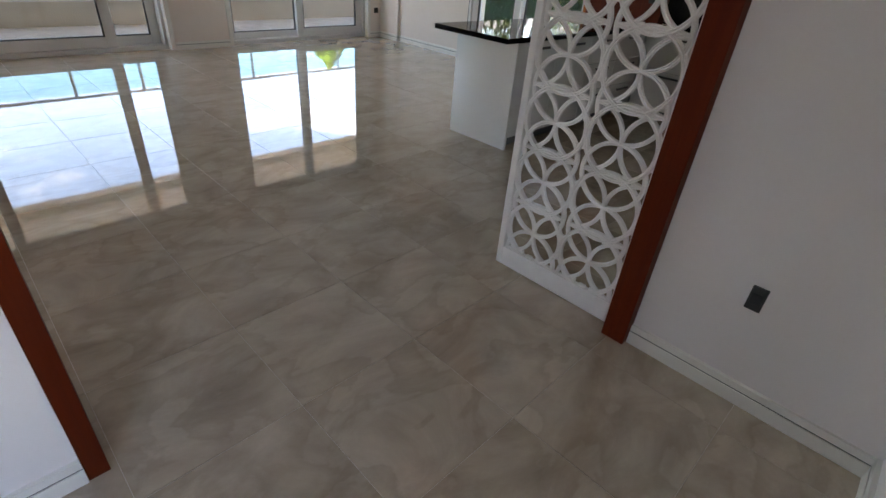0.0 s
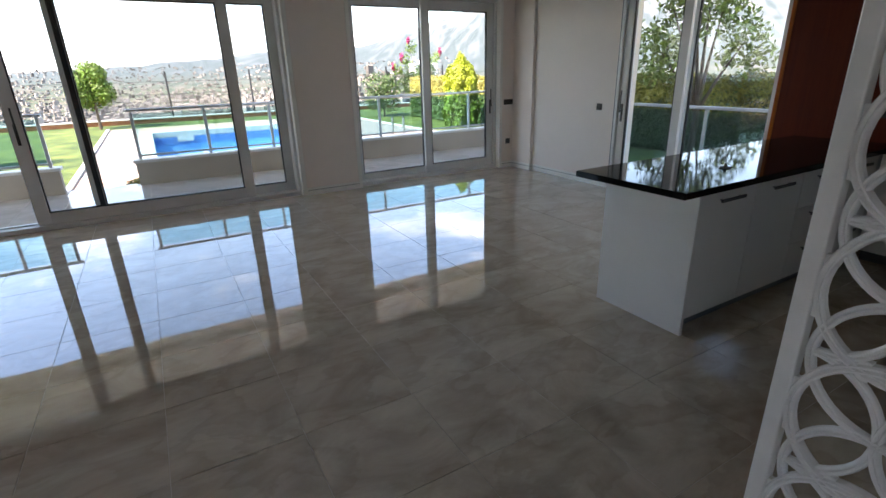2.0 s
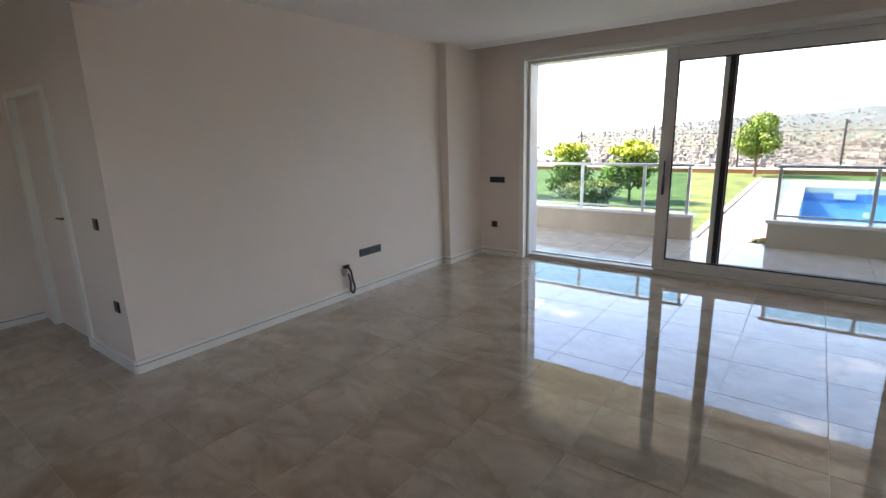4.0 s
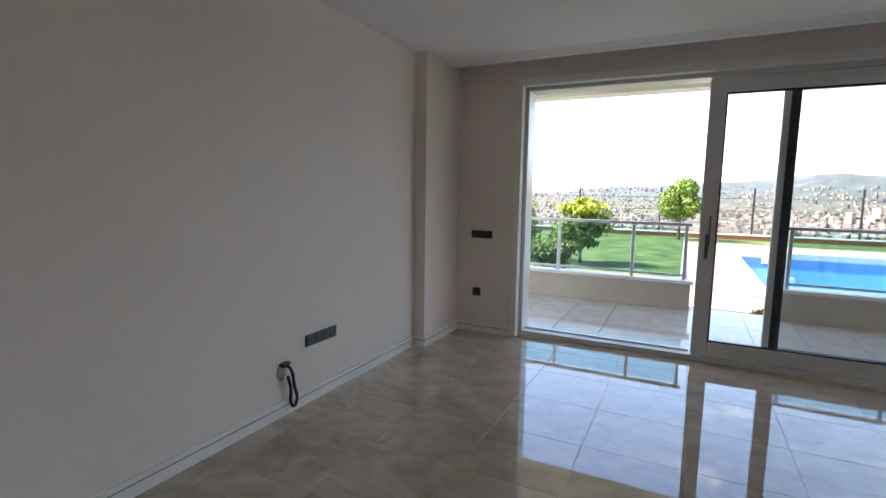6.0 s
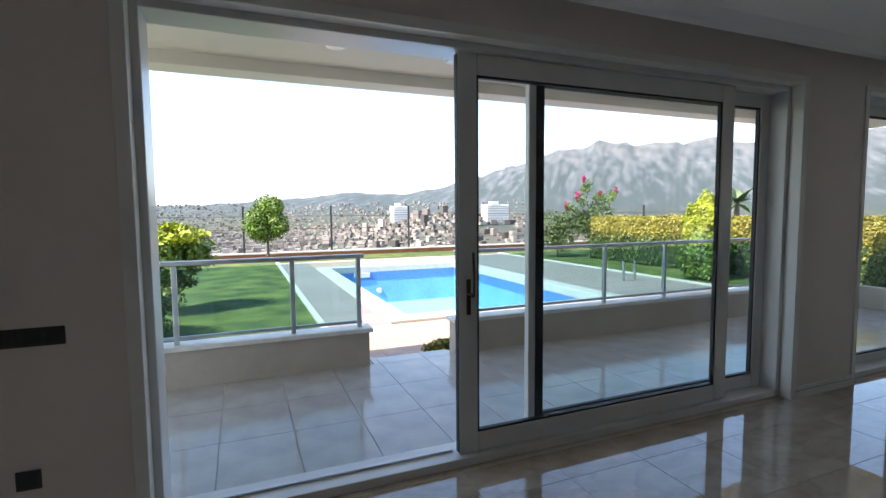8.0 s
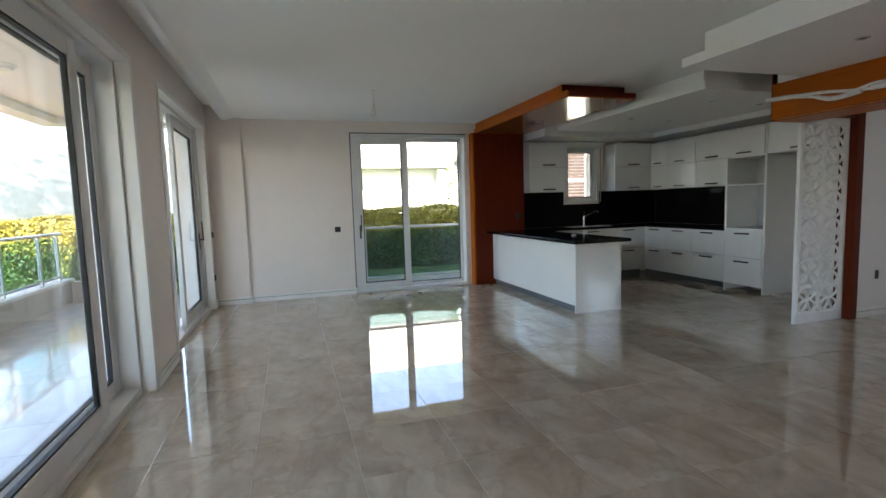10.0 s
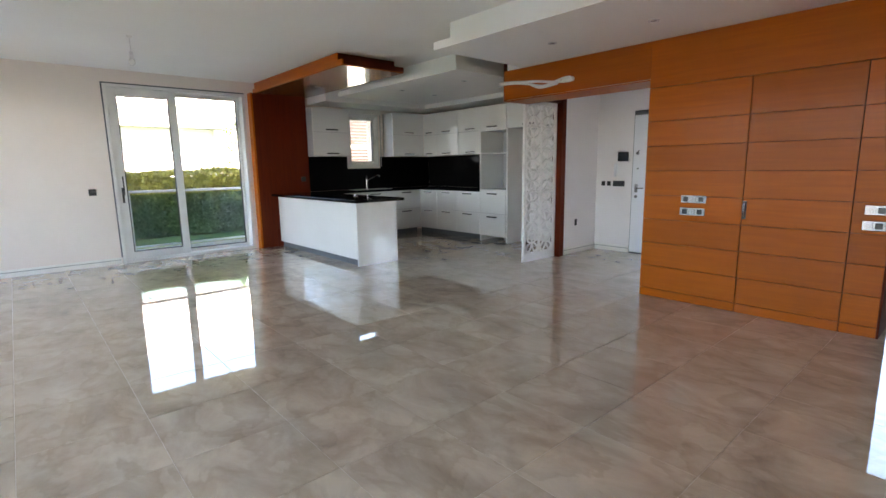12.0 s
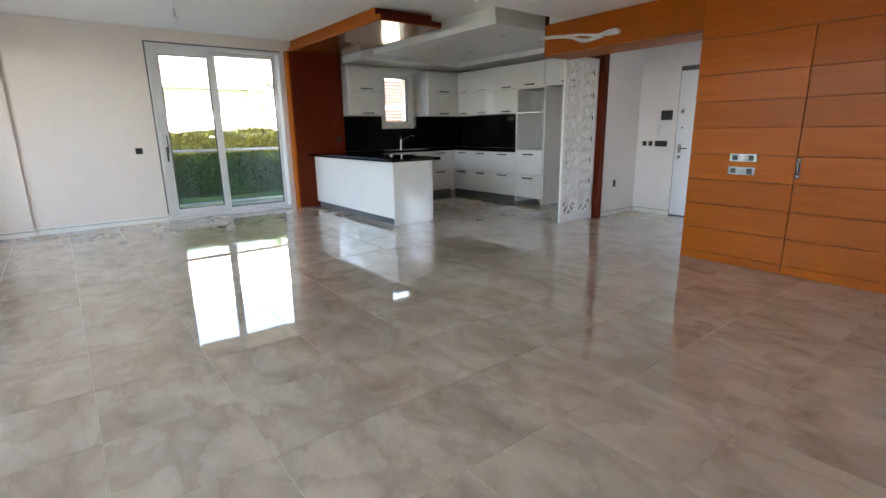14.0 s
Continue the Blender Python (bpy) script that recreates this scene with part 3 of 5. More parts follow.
sash("fixed_leaf", hwin, "x", -1.915, -0.605, 0.355, 2.345, 0.12, 0.06)
door = thing("door_1", (1.0, 0.22, 0), "white steel entrance door, closed, with chrome furniture", "door")
door["kind"] = "structure"
part("door_leaf", box_bm((ED[0] + 0.05, 0.21, 0.008), (ED[1] - 0.01, 0.265, ED[2] - 0.06), 0.004), DOORW, door)
part("door_frame", boxes_bm(((ED[0], 0.04, 0), (ED[0] + 0.048, 0.255, ED[2])), ((ED[1] - 0.008, 0.04, 0), (ED[1], 0.255, ED[2])), ((ED[0] + 0.048, 0.04, ED[2] - 0.058), (ED[1] - 0.008, 0.268, ED[2]))), PLINTH, door, "grey steel door frame head")
hb = part("handle", boxes_bm(((ED[1] - 0.10, 0.265, 0.92), (ED[1] - 0.055, 0.273, 1.04)), bevel=0.003), CHROME, door, "chrome lever handle")
part("lever", tube_bm([(ED[1] - 0.078, 0.273, 0.985), (ED[1] - 0.078, 0.315, 0.985), (ED[1] - 0.10, 0.32, 0.985), (ED[1] - 0.21, 0.32, 0.985)], 0.009), CHROME, hb, "", True)
part("lock_rose", cyl_bm((ED[1] - 0.078, 0.265, 0.86), (ED[1] - 0.078, 0.28, 0.86), 0.026, 0.022, 20), CHROME, door, "chrome lock rose")
part("lock_rose", cyl_bm((ED[1] - 0.078, 0.265, 1.49), (ED[1] - 0.078, 0.285, 1.49), 0.024, 0.018, 20), CHROME, door, "chrome deadbolt rose")
part("lock_knob", tube_bm([(ED[1] - 0.078, 0.285, 1.49), (ED[1] - 0.085, 0.3, 1.50), (ED[1] - 0.12, 0.302, 1.53)], 0.008), CHROME, door, "chrome deadbolt knob", True)
part("spyhole", cyl_bm((ED[1] - 0.09, 0.265, 1.27), (ED[1] - 0.09, 0.272, 1.27), 0.012, 0.012, 14), BLACK, door, "dark door bolt")
part("door_chain", boxes_bm(((0.70, 0.265, 1.52), (0.725, 0.276, 1.60)), bevel=0.002), CHROME, door, "chrome door chain plate")
part("bottom_seal", box_bm((ED[0] + 0.06, 0.266, 0.002), (ED[1] - 0.02, 0.28, 0.022), 0.003), BLACK, door, "black rubber bottom seal")

cdoor = thing("door_2", (-4.13, 3.695, 0), "plain painted corridor door, closed", "door")
cdoor["kind"] = "structure"
part("door_leaf", box_bm((-4.58, 3.695, 0.008), (-3.70, 3.735, 2.07), 0.003), WALL, cdoor)
part("door_frame", boxes_bm(((-4.66, 3.635, 0), (-4.585, 3.755, 2.12)), ((-3.695, 3.635, 0), (-3.60, 3.755, 2.12)), ((-4.585, 3.635, 2.075), (-3.695, 3.755, 2.12)), bevel=0.004), TRIM, cdoor)
ch = part("handle", box_bm((-3.80, 3.683, 0.95), (-3.762, 3.695, 1.17), 0.003), BLACK, cdoor, "black lever handle")
part("lever", tube_bm([(-3.781, 3.685, 1.09), (-3.781, 3.645, 1.09), (-3.80, 3.64, 1.09), (-3.90, 3.64, 1.085)], 0.009), BLACK, ch, "", True)


# ---- timber wall, header and posts ----
wood_wall = structure("wall_wood", boxes_bm(((-1.72, WF - 0.039, 0.004), (0.09, WF - 0.028, HZ))), WOODV, "orange cherry-veneered panel wall with flush door", "wall")
slats = [(0.004, 0.082)] + [(0.0865 + 0.237 * k, 0.319 + 0.237 * k) for k in range(7)] + [(1.7455, 2.057)]
DX0, DX1 = -1.49, -0.745


def panel(parent, x0, x1, z0, z1, y0=WF - 0.027, y1=WF):
    return part("panel", box_bm((x0, y0, z0), (x1, y1, z1), 0.001), WOOD, parent)


for z0, z1 in slats:
    panel(wood_wall, DX1 + 0.006, 0.149, z0, z1)
    panel(wood_wall, -1.72, DX0 - 0.006, z0, z1)
panel(wood_wall, -1.72, 0.149, 2.0615, BZ - 0.003)
panel(wood_wall, 0.152, 2.035, HZ + 0.001, BZ - 0.003)
part("header_soffit", box_bm((0.152, WB - 0.012, HZ - 0.012), (2.035, WF - 0.028, HZ - 0.001), 0.001), WOOD, wood_wall)
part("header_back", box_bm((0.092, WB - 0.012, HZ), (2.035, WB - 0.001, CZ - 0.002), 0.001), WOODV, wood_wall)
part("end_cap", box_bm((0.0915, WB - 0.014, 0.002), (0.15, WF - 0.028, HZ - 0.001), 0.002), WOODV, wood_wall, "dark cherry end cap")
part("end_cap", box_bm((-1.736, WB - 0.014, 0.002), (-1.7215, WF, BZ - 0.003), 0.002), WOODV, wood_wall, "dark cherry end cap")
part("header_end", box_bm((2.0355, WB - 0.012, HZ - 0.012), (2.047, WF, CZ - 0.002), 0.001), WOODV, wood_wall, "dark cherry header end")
flush = thing("door_3", ((DX0 + DX1) / 2, WF - 0.02, 0), "flush cherry-veneered door in the panel wall, closed", "door")
flush["kind"] = "structure"
for z0, z1 in slats:
    part("panel", box_bm((DX0, WF - 0.026, z0), (DX1 - 0.001, WF + 0.002, z1), 0.001), WOOD, flush)
ph = part("handle", box_bm((DX1 - 0.034, WF + 0.0045, 0.85), (DX1 - 0.002, WF + 0.012, 1.01), 0.003), CHROME, flush, "satin chrome pull plate")
part("grip", tube_bm([(DX1 - 0.018, WF + y, z) for y, z in ((0.012, 0.88), (0.03, 0.89), (0.035, 0.935), (0.03, 0.98), (0.012, 0.99))], 0.010), CHROME, ph, "chrome grip", True)
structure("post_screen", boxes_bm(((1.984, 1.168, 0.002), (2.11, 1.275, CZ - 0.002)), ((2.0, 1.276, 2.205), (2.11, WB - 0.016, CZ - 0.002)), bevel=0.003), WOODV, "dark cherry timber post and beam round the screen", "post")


def modular_switch(name, cx, cz, n, y, label, d=0.055):
    s = thing(name, (cx, y, cz - 0.04), label, "switch plate", "chrome switch plates")
    w = n * d
    part("plate", box_bm((cx - w / 2 - 0.012, y, cz - 0.036), (cx + w / 2 + 0.012, y + 0.008, cz + 0.036), 0.003), CHROME, s, "satin chrome frame")
    for k in range(n):
        x = cx - w / 2 + (k + 0.5) * d
        part("rocker", box_bm((x - 0.022, y + 0.008, cz - 0.022), (x + 0.022, y + 0.014, cz + 0.022), 0.003), DARKGREY if k != 1 else CHROME, s)
    return s


modular_switch("light_switch", -0.33, 1.006, 3, WF + 0.0005, "satin chrome switch plate with three modules on timber", 0.068)
modular_switch("light_switch", -0.325, 0.889, 3, WF + 0.0005, "satin chrome switch plate with three rockers on timber", 0.068)
modular_switch("light_switch", -1.635, 0.975, 2, WF + 0.0005, "satin chrome switch plate with two rockers on timber", 0.058)
modular_switch("light_switch", -1.63, 0.858, 2, WF + 0.0005, "satin chrome switch plate with two rockers on timber", 0.058)

# white taped air-conditioning lines left hanging out of the header
lines = thing("pipe_bundle", (1.45, WF + 0.02, 2.27), "white taped pipe bundle hanging from the timber header", "pipes")
PY = WF + 0.03
part("pipe", tube_bm([(2.04, PY + 0.05, 2.345), (1.88, PY, 2.345), (1.70, PY, 2.325), (1.52, PY, 2.31), (1.30, PY, 2.275), (1.08, PY, 2.255), (1.02, PY, 2.26)], 0.014), CABLEW, lines, "", True)
part("pipe", tube_bm([(2.02, PY + 0.01, 2.335), (1.82, PY - 0.01, 2.325), (1.62, PY, 2.29), (1.42, PY + 0.01, 2.245), (1.28, PY + 0.02, 2.26), (1.14, PY, 2.295), (1.04, PY, 2.295)], 0.012), CABLEW, lines, "", True)
part("pipe_end", cyl_bm((1.13, PY + 0.01, 2.262), (1.0, PY + 0.01, 2.27), 0.024, 0.024, 14), CABLEW, lines, "thick white insulated pipe end", True)
bm = bmesh.new()
bmesh.ops.create_uvsphere(bm, u_segments=12, v_segments=8, radius=0.022, matrix=Matrix.Translation((2.03, PY + 0.03, 2.34)))
part("tape_knot", bm, CABLEW, lines, "", True)
part("pipe", tube_bm([(1.58, PY, 2.28), (1.45, PY + 0.03, 2.235), (1.35, PY + 0.03, 2.232), (1.2, PY + 0.02, 2.25)], 0.019), CABLEW, lines, "", True)

# ---- pierced white screen ----
SY0, SY1, SZ1, SXC = 1.277, 1.992, 2.20, 2.083


def ring_bm(bm, cy, cz, r, a0, a1, seg, w, t, clip=None):
    """A flat-faced, round-edged arc in the plane of the screen."""
    prof = ((-w, -t * 0.55), (-w * 0.7, -t), (-w * 0.4, -t), (0, -t * 0.62), (w * 0.4, -t), (w * 0.7, -t), (w, -t * 0.55),
            (w, t * 0.55), (w * 0.7, t), (w * 0.4, t), (0, t * 0.62), (-w * 0.4, t), (-w * 0.7, t), (-w, t * 0.55))
    m = len(prof)
    full = abs(a1 - a0) > 6.28
    rows = []
    for k in range(seg if full else seg + 1):
        a = a0 + (a1 - a0) * k / seg
        rows.append([bm.verts.new((SXC + d, cy + (r + o) * math.cos(a), cz + (r + o) * math.sin(a))) for o, d in prof])
    n = len(rows)
    for k in range(n if full else n - 1):
        p, q = rows[k], rows[(k + 1) % n]
        for j in range(m):
            bm.faces.new((p[j], p[(j + 1) % m], q[(j + 1) % m], q[j]))
    if not full:
        bm.faces.new(rows[0])
        bm.faces.new(rows[-1][::-1])


screen = thing("room_divider", (SXC, (SY0 + SY1) / 2, 0), "white lacquered screen pierced with interlaced circles", "screen")
FR = 0.038
FL = 0.03
part("frame", boxes_bm(((SXC - 0.018, SY1 - FR, 0.004), (SXC + 0.018, SY1, SZ1)), ((SXC - 0.018, SY0, 0.004), (SXC + 0.018, SY0 + FL, SZ1)),
                       ((SXC - 0.018, SY0 + FL, 0.004), (SXC + 0.018, SY1 - FR, 0.115)), ((SXC - 0.018, SY0 + FL, SZ1 - 0.05), (SXC + 0.018, SY1 - FR, SZ1)), bevel=0.004), SCREENW, screen)
bm = bmesh.new()
pitch = (SY1 - SY0 - FR - FL) / 2
LY0 = SY0 + FL
rows_n = 7
zstep = (SZ1 - 0.05 - 0.115) / rows_n
RR = pitch / 2 + 0.004
step = 0
for i in range(2):
    for j in range(rows_n):
        cy, cz = LY0 + (i + 0.5) * pitch, 0.115 + (j + 0.5) * zstep
        ring_bm(bm, cy, cz, RR - 0.008, 0, 2 * math.pi, 44, 0.0105, 0.0145 + 0.0004 * (step % 5))
        petal = RR * 0.88
        for k in range(4):
            a = k * math.pi / 2
            oy, oz = cy + petal * math.cos(a), cz + petal * math.sin(a)
            ring_bm(bm, oy, oz, petal, a + math.pi * 0.5, a + math.pi * 1.5, 24, 0.0096, 0.0095 + 0.0011 * k + 0.00013 * (step % 7))
        step += 1
# bridges where neighbouring circles meet, and short ties out to the stile
for i in range(2):
    for j in range(rows_n + 1):
        cy, cz = LY0 + (i + 0.5) * pitch, 0.115 + j * zstep
        for o in (-0.052, 0.052):
            box_bm((SXC - 0.0082, cy + o - 0.011, cz - 0.022), (SXC + 0.0082, cy + o + 0.011, cz + 0.022), 0, bm)
        box_bm((SXC - 0.0080, cy - 0.018, cz - 0.012), (SXC + 0.0080, cy + 0.018, cz + 0.012), 0, bm)
for j in range(rows_n):
    cz = 0.115 + (j + 0.5) * zstep
    for e, half in ((LY0, 0.022), (LY0 + pitch, 0.03), (SY1 - FR, 0.022)):
        for o in (-0.06, 0.06):
            box_bm((SXC - 0.0078, e - half, cz + o - 0.010), (SXC + 0.0078, e + half, cz + o + 0.010), 0, bm)
part("lattice", bm, SCREENW, screen)


# ---- kitchen ----
def bar_handle(owner, c, along, out, length=0.16):
    c, a, o = Vector(c), Vector(along), Vector(out)
    bm = bmesh.new()
    for s in (-1, 1):
        p = c + a * s * length * 0.38
        cyl_bm(p, p + o * 0.022, 0.005, None, 8, bm)
    lo, hi = c - a * length / 2 + o * 0.020 - Vector((0, 0, 0.010)), c + a * length / 2 + o * 0.032 + Vector((0, 0, 0.010))
    tmp = box_bm([min(u, v) for u, v in zip(lo, hi)], [max(u, v) for u, v in zip(lo, hi)], 0.003)
    me = bpy.data.meshes.new("tmp")
    tmp.to_mesh(me)
    tmp.free()
    bm.from_mesh(me)
    bpy.data.meshes.remove(me)
    return part("handle", bm, HANDLE, owner, "chrome bar handle")


def cabinet(name, face, u0, u1, v0, v1, z0, z1, fronts, label, group, handle_low=True, body=CARCASS):
    """A cabinet unit. face '+y' or '-x': the way its fronts look; u along the run, v from back to front. fronts: z ranges."""
    along, out = (Vector((1, 0, 0)), Vector((0, 1, 0))) if face == "+y" else (Vector((0, 1, 0)), Vector((-1, 0, 0)))

    def b(a0, a1, d0, d1, q0, q1):
        if face == "+y":
            return (a0, d0, q0), (a1, d1, q1)
        return (min(d0, d1), a0, q0), (max(d0, d1), a1, q1)
    sign = 1 if face == "+y" else -1
    c = thing(name, (b((u0 + u1) / 2, u1, (v0 + v1) / 2, v1, z0, z1)[0] if face == "+y" else ((v0 + v1) / 2, (u0 + u1) / 2, z0)), label, "cabinet", group)
    part("body", box_bm(*b(u0 + 0.001, u1 - 0.001, v0, v1 - sign * 0.02, z0, z1), 0.001), body, c)
    for q0, q1 in fronts:
        f = part("front", box_bm(*b(u0 + 0.002, u1 - 0.002, v1 - sign * 0.019, v1, q0 + 0.002, q1 - 0.002), 0.002), GLOSS, c, "glossy white front")
        hz = q0 + 0.045 if handle_low else q1 - 0.045
        mid = (u0 + u1) / 2
        pos = (mid, v1, hz) if face == "+y" else (v1, mid, hz)
        bar_handle(f, pos, along, out, min(0.24, (u1 - u0) * 0.46))
    return c


BY0, BY1 = BW + 0.005, 0.86
CT = 0.924
LX = 5.75
UZ = (1.56, 1.98, 2.40)
TW0, TW1 = 3.36, 4.02
for x0, x1 in ((4.025, 4.645), (4.645, 5.225), (5.225, 5.749)):
    cabinet("base_cabinet", "+y", x0, x1, BY0, BY1, 0.10, 0.882, ((0.10, 0.505), (0.505, 0.882)), "glossy white base cabinet with two deep drawers", "kitchen base cabinets", False)
for k in range(3):
    y0 = 0.862 + k * 0.747
    cabinet("base_cabinet", "-x", y0, y0 + 0.747, EX - 0.01, LX, 0.10, 0.882, ((0.10, 0.505), (0.505, 0.882)), "glossy white base cabinet under the sink run", "kitchen base cabinets", False)
for x0, x1 in ((4.10, 4.80), (4.80, 5.45), (5.45, 5.849)):
    cabinet("wall_cabinet", "+y", x0, x1, BY0, 0.66, UZ[0], UZ[2], (UZ[:2], UZ[1:]), "glossy white wall cabinet with two lift-up flaps", "kitchen wall cabinets")
cabinet("wall_cabinet", "-x", 0.662, 1.44, EX - 0.01, 5.85, UZ[0], UZ[2], (UZ[:2], UZ[1:]), "glossy white wall cabinet beside the window", "kitchen wall cabinets")
cabinet("wall_cabinet", "-x", 2.42, 3.155, EX - 0.01, 5.85, UZ[0], UZ[2], (UZ[:2], UZ[1:]), "glossy white wall cabinet beside the timber panel", "kitchen wall cabinets")
cabinet("wall_cabinet", "+y", 2.45, TW0 - 0.003, BY0, BY1, 1.96, 2.36, ((1.96, 2.36),), "glossy white cabinet over the fridge space", "kitchen wall cabinets")

TM = (TW0 + TW1) / 2
tall = thing("oven_tower", (TM, 0.55, 0), "tall white oven housing with two empty niches", "cabinet")
part("side", box_bm((TW0, BY0, 0.0), (TW0 + 0.03, BY1, 2.36), 0.001), GLOSS, tall)
part("side", box_bm((TW1 - 0.03, BY0, 0.0), (TW1, BY1, 2.36), 0.001), GLOSS, tall)
part("back", box_bm((TW0 + 0.031, BY0, 0.10), (TW1 - 0.031, BY0 + 0.02, 2.358)), CARCASS, tall)
for z in (0.10, 0.905, 1.545, 1.945, 2.338):
    part("shelf", box_bm((TW0 + 0.031, BY0 + 0.021, z), (TW1 - 0.031, BY1 - 0.004, z + 0.022), 0.001), GLOSS if z > 0.5 else CARCASS, tall)
for q0, q1 in ((0.10, 0.505), (0.505, 0.915)):
    f = part("front", box_bm((TW0 + 0.032, BY1 - 0.003, q0 + 0.002), (TW1 - 0.032, BY1 + 0.016, q1 - 0.002), 0.002), GLOSS, tall, "glossy white drawer front")
    bar_handle(f, (TM, BY1 + 0.016, q1 - 0.06), (1, 0, 0), (0, 1, 0), 0.24)
f = part("front", box_bm((TW0 + 0.032, BY1 - 0.003, 1.965), (TW1 - 0.032, BY1 + 0.016, 2.336), 0.002), GLOSS, tall, "glossy white flap front")
bar_handle(f, (TM, BY1 + 0.016, 2.01), (1, 0, 0), (0, 1, 0), 0.24)
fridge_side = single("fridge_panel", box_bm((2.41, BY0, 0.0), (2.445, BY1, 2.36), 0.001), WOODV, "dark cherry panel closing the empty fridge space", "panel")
single("plinth", box_bm((TW1 + 0.005, 0.765, 0.0), (5.83, 0.78, 0.098)), PLINTH, "dark grey plinth under the base cabinets", "plinth", "plinths")
single("plinth", box_bm((LX + 0.085, 0.90, 0.0), (LX + 0.10, 3.10, 0.098)), PLINTH, "dark grey plinth under the sink run", "plinth", "plinths")

SK = (1.52, 2.34)
single("worktop", boxes_bm(((TW1 + 0.002, BY0, 0.884), (EX - 0.012, 0.89, CT)), ((LX - 0.03, 0.89, 0.884), (EX - 0.012, SK[0], CT)), ((LX - 0.03, SK[1], 0.884), (EX - 0.012, 3.095, CT)),
                           ((LX - 0.03, SK[0], 0.884), (5.80, SK[1], CT)), ((6.11, SK[0], 0.884), (EX - 0.012, SK[1], CT))), GRANITE, "polished black granite worktop", "worktop")
single("backsplash", boxes_bm(((TW1 + 0.005, BW + 0.001, CT + 0.001), (EX - 0.012, BW + 0.015, UZ[0] - 0.002)), ((EX - 0.012, BW + 0.016, CT + 0.001), (EX - 0.001, KW[0] - 0.055, UZ[0] - 0.002)),
                              ((EX - 0.012, KW[0] - 0.055, CT + 0.001), (EX - 0.001, KW[1] + 0.055, KW[2] - 0.055)), ((EX - 0.012, KW[1] + 0.055, CT + 0.001), (EX - 0.001, 3.155, UZ[0] - 0.002))), GRANITE, "polished black granite splashback", "splashback")
snk = thing("kitchen_sink", (5.95, 1.93, 0.78), "inset stainless steel sink with drainer", "sink")
part("bowl", boxes_bm(((5.802, SK[0] + 0.002, 0.74), (6.108, 2.02, 0.75)), ((5.802, SK[0] + 0.002, 0.75), (5.81, 2.02, CT + 0.003)), ((6.10, SK[0] + 0.002, 0.75), (6.108, 2.02, CT + 0.003)),
                      ((5.81, SK[0] + 0.002, 0.75), (6.10, SK[0] + 0.01, CT + 0.003)), ((5.81, 2.012, 0.75), (6.10, 2.02, CT + 0.003))), STEEL, snk)
part("drainer", boxes_bm(((5.802, 2.021, CT - 0.012), (6.108, SK[1] - 0.002, CT + 0.003)), bevel=0.002), STEEL, snk)
tap = thing("faucet", (6.14, 1.90, CT), "chrome kitchen mixer tap with angled spout", "tap")
part("body", cyl_bm((6.14, 1.90, CT + 0.001), (6.14, 1.90, CT + 0.19), 0.024, 0.02, 18), CHROME, tap, "", True)
part("spout", tube_bm([(6.14, 1.90, CT + 0.16), (6.08, 1.84, CT + 0.21), (5.99, 1.74, CT + 0.265), (5.96, 1.71, CT + 0.245)], 0.013), CHROME, tap, "", True)
part("lever", tube_bm([(6.14, 1.90, CT + 0.19), (6.13, 1.90, CT + 0.22), (6.10, 1.92, CT + 0.265)], 0.007), CHROME, tap, "", True)

IX, IY0, IY1 = 3.49, 3.105, 3.77
island = thing("kitchen_island", (4.9, 3.43, 0), "white peninsula unit with black granite top overhanging", "island")
part("side_panel", box_bm((IX, IY0, 0.0), (IX + 0.025, IY1, 0.882), 0.002), GLOSS, island, "glossy white end panel")
part("back_panel", box_bm((IX + 0.026, IY1 - 0.02, 0.095), (EX - 0.145, IY1, 0.882), 0.002), GLOSS, island, "glossy white back panel")
part("body", box_bm((IX + 0.026, IY0 + 0.03, 0.095), (EX - 0.145, IY1 - 0.021, 0.88)), CARCASS, island)
part("plinth", box_bm((IX + 0.026, IY0 + 0.08, 0.0), (EX - 0.145, IY1 - 0.045, 0.094)), PLINTH, island, "dark grey plinth")
for k in range(4):
    x0 = IX + 0.027 + k * 0.555
    for q0, q1 in (((0.10, 0.877),) if k < 2 else ((0.10, 0.36), (0.36, 0.62), (0.62, 0.877))):
        f = part("front", box_bm((x0 + 0.002, IY0 + 0.01, q0 + 0.002), (x0 + 0.551, IY0 + 0.029, q1 - 0.002), 0.002), GLOSS, island, "glossy white drawer front")
        bar_handle(f, (x0 + 0.277, IY0 + 0.01, q1 - 0.05), (1, 0, 0), (0, -1, 0), 0.24)
part("countertop", boxes_bm(((IX - 0.17, IY0 - 0.02, 0.884), (EX - 0.144, 3.888, CT)), bevel=0.005), GRANITE, island, "polished black granite counter")
grom = thing("socket_lid", (4.15, 3.38, CT), "small chrome socket lid set in the counter", "socket lid")
part("lid", cyl_bm((4.15, 3.38, CT), (4.15, 3.38, CT + 0.012), 0.04, 0.036, 20), CHROME, grom)
part("knob", cyl_bm((4.15, 3.38, CT + 0.012), (4.15, 3.38, CT + 0.03), 0.012, 0.01, 12), CHROME, grom)

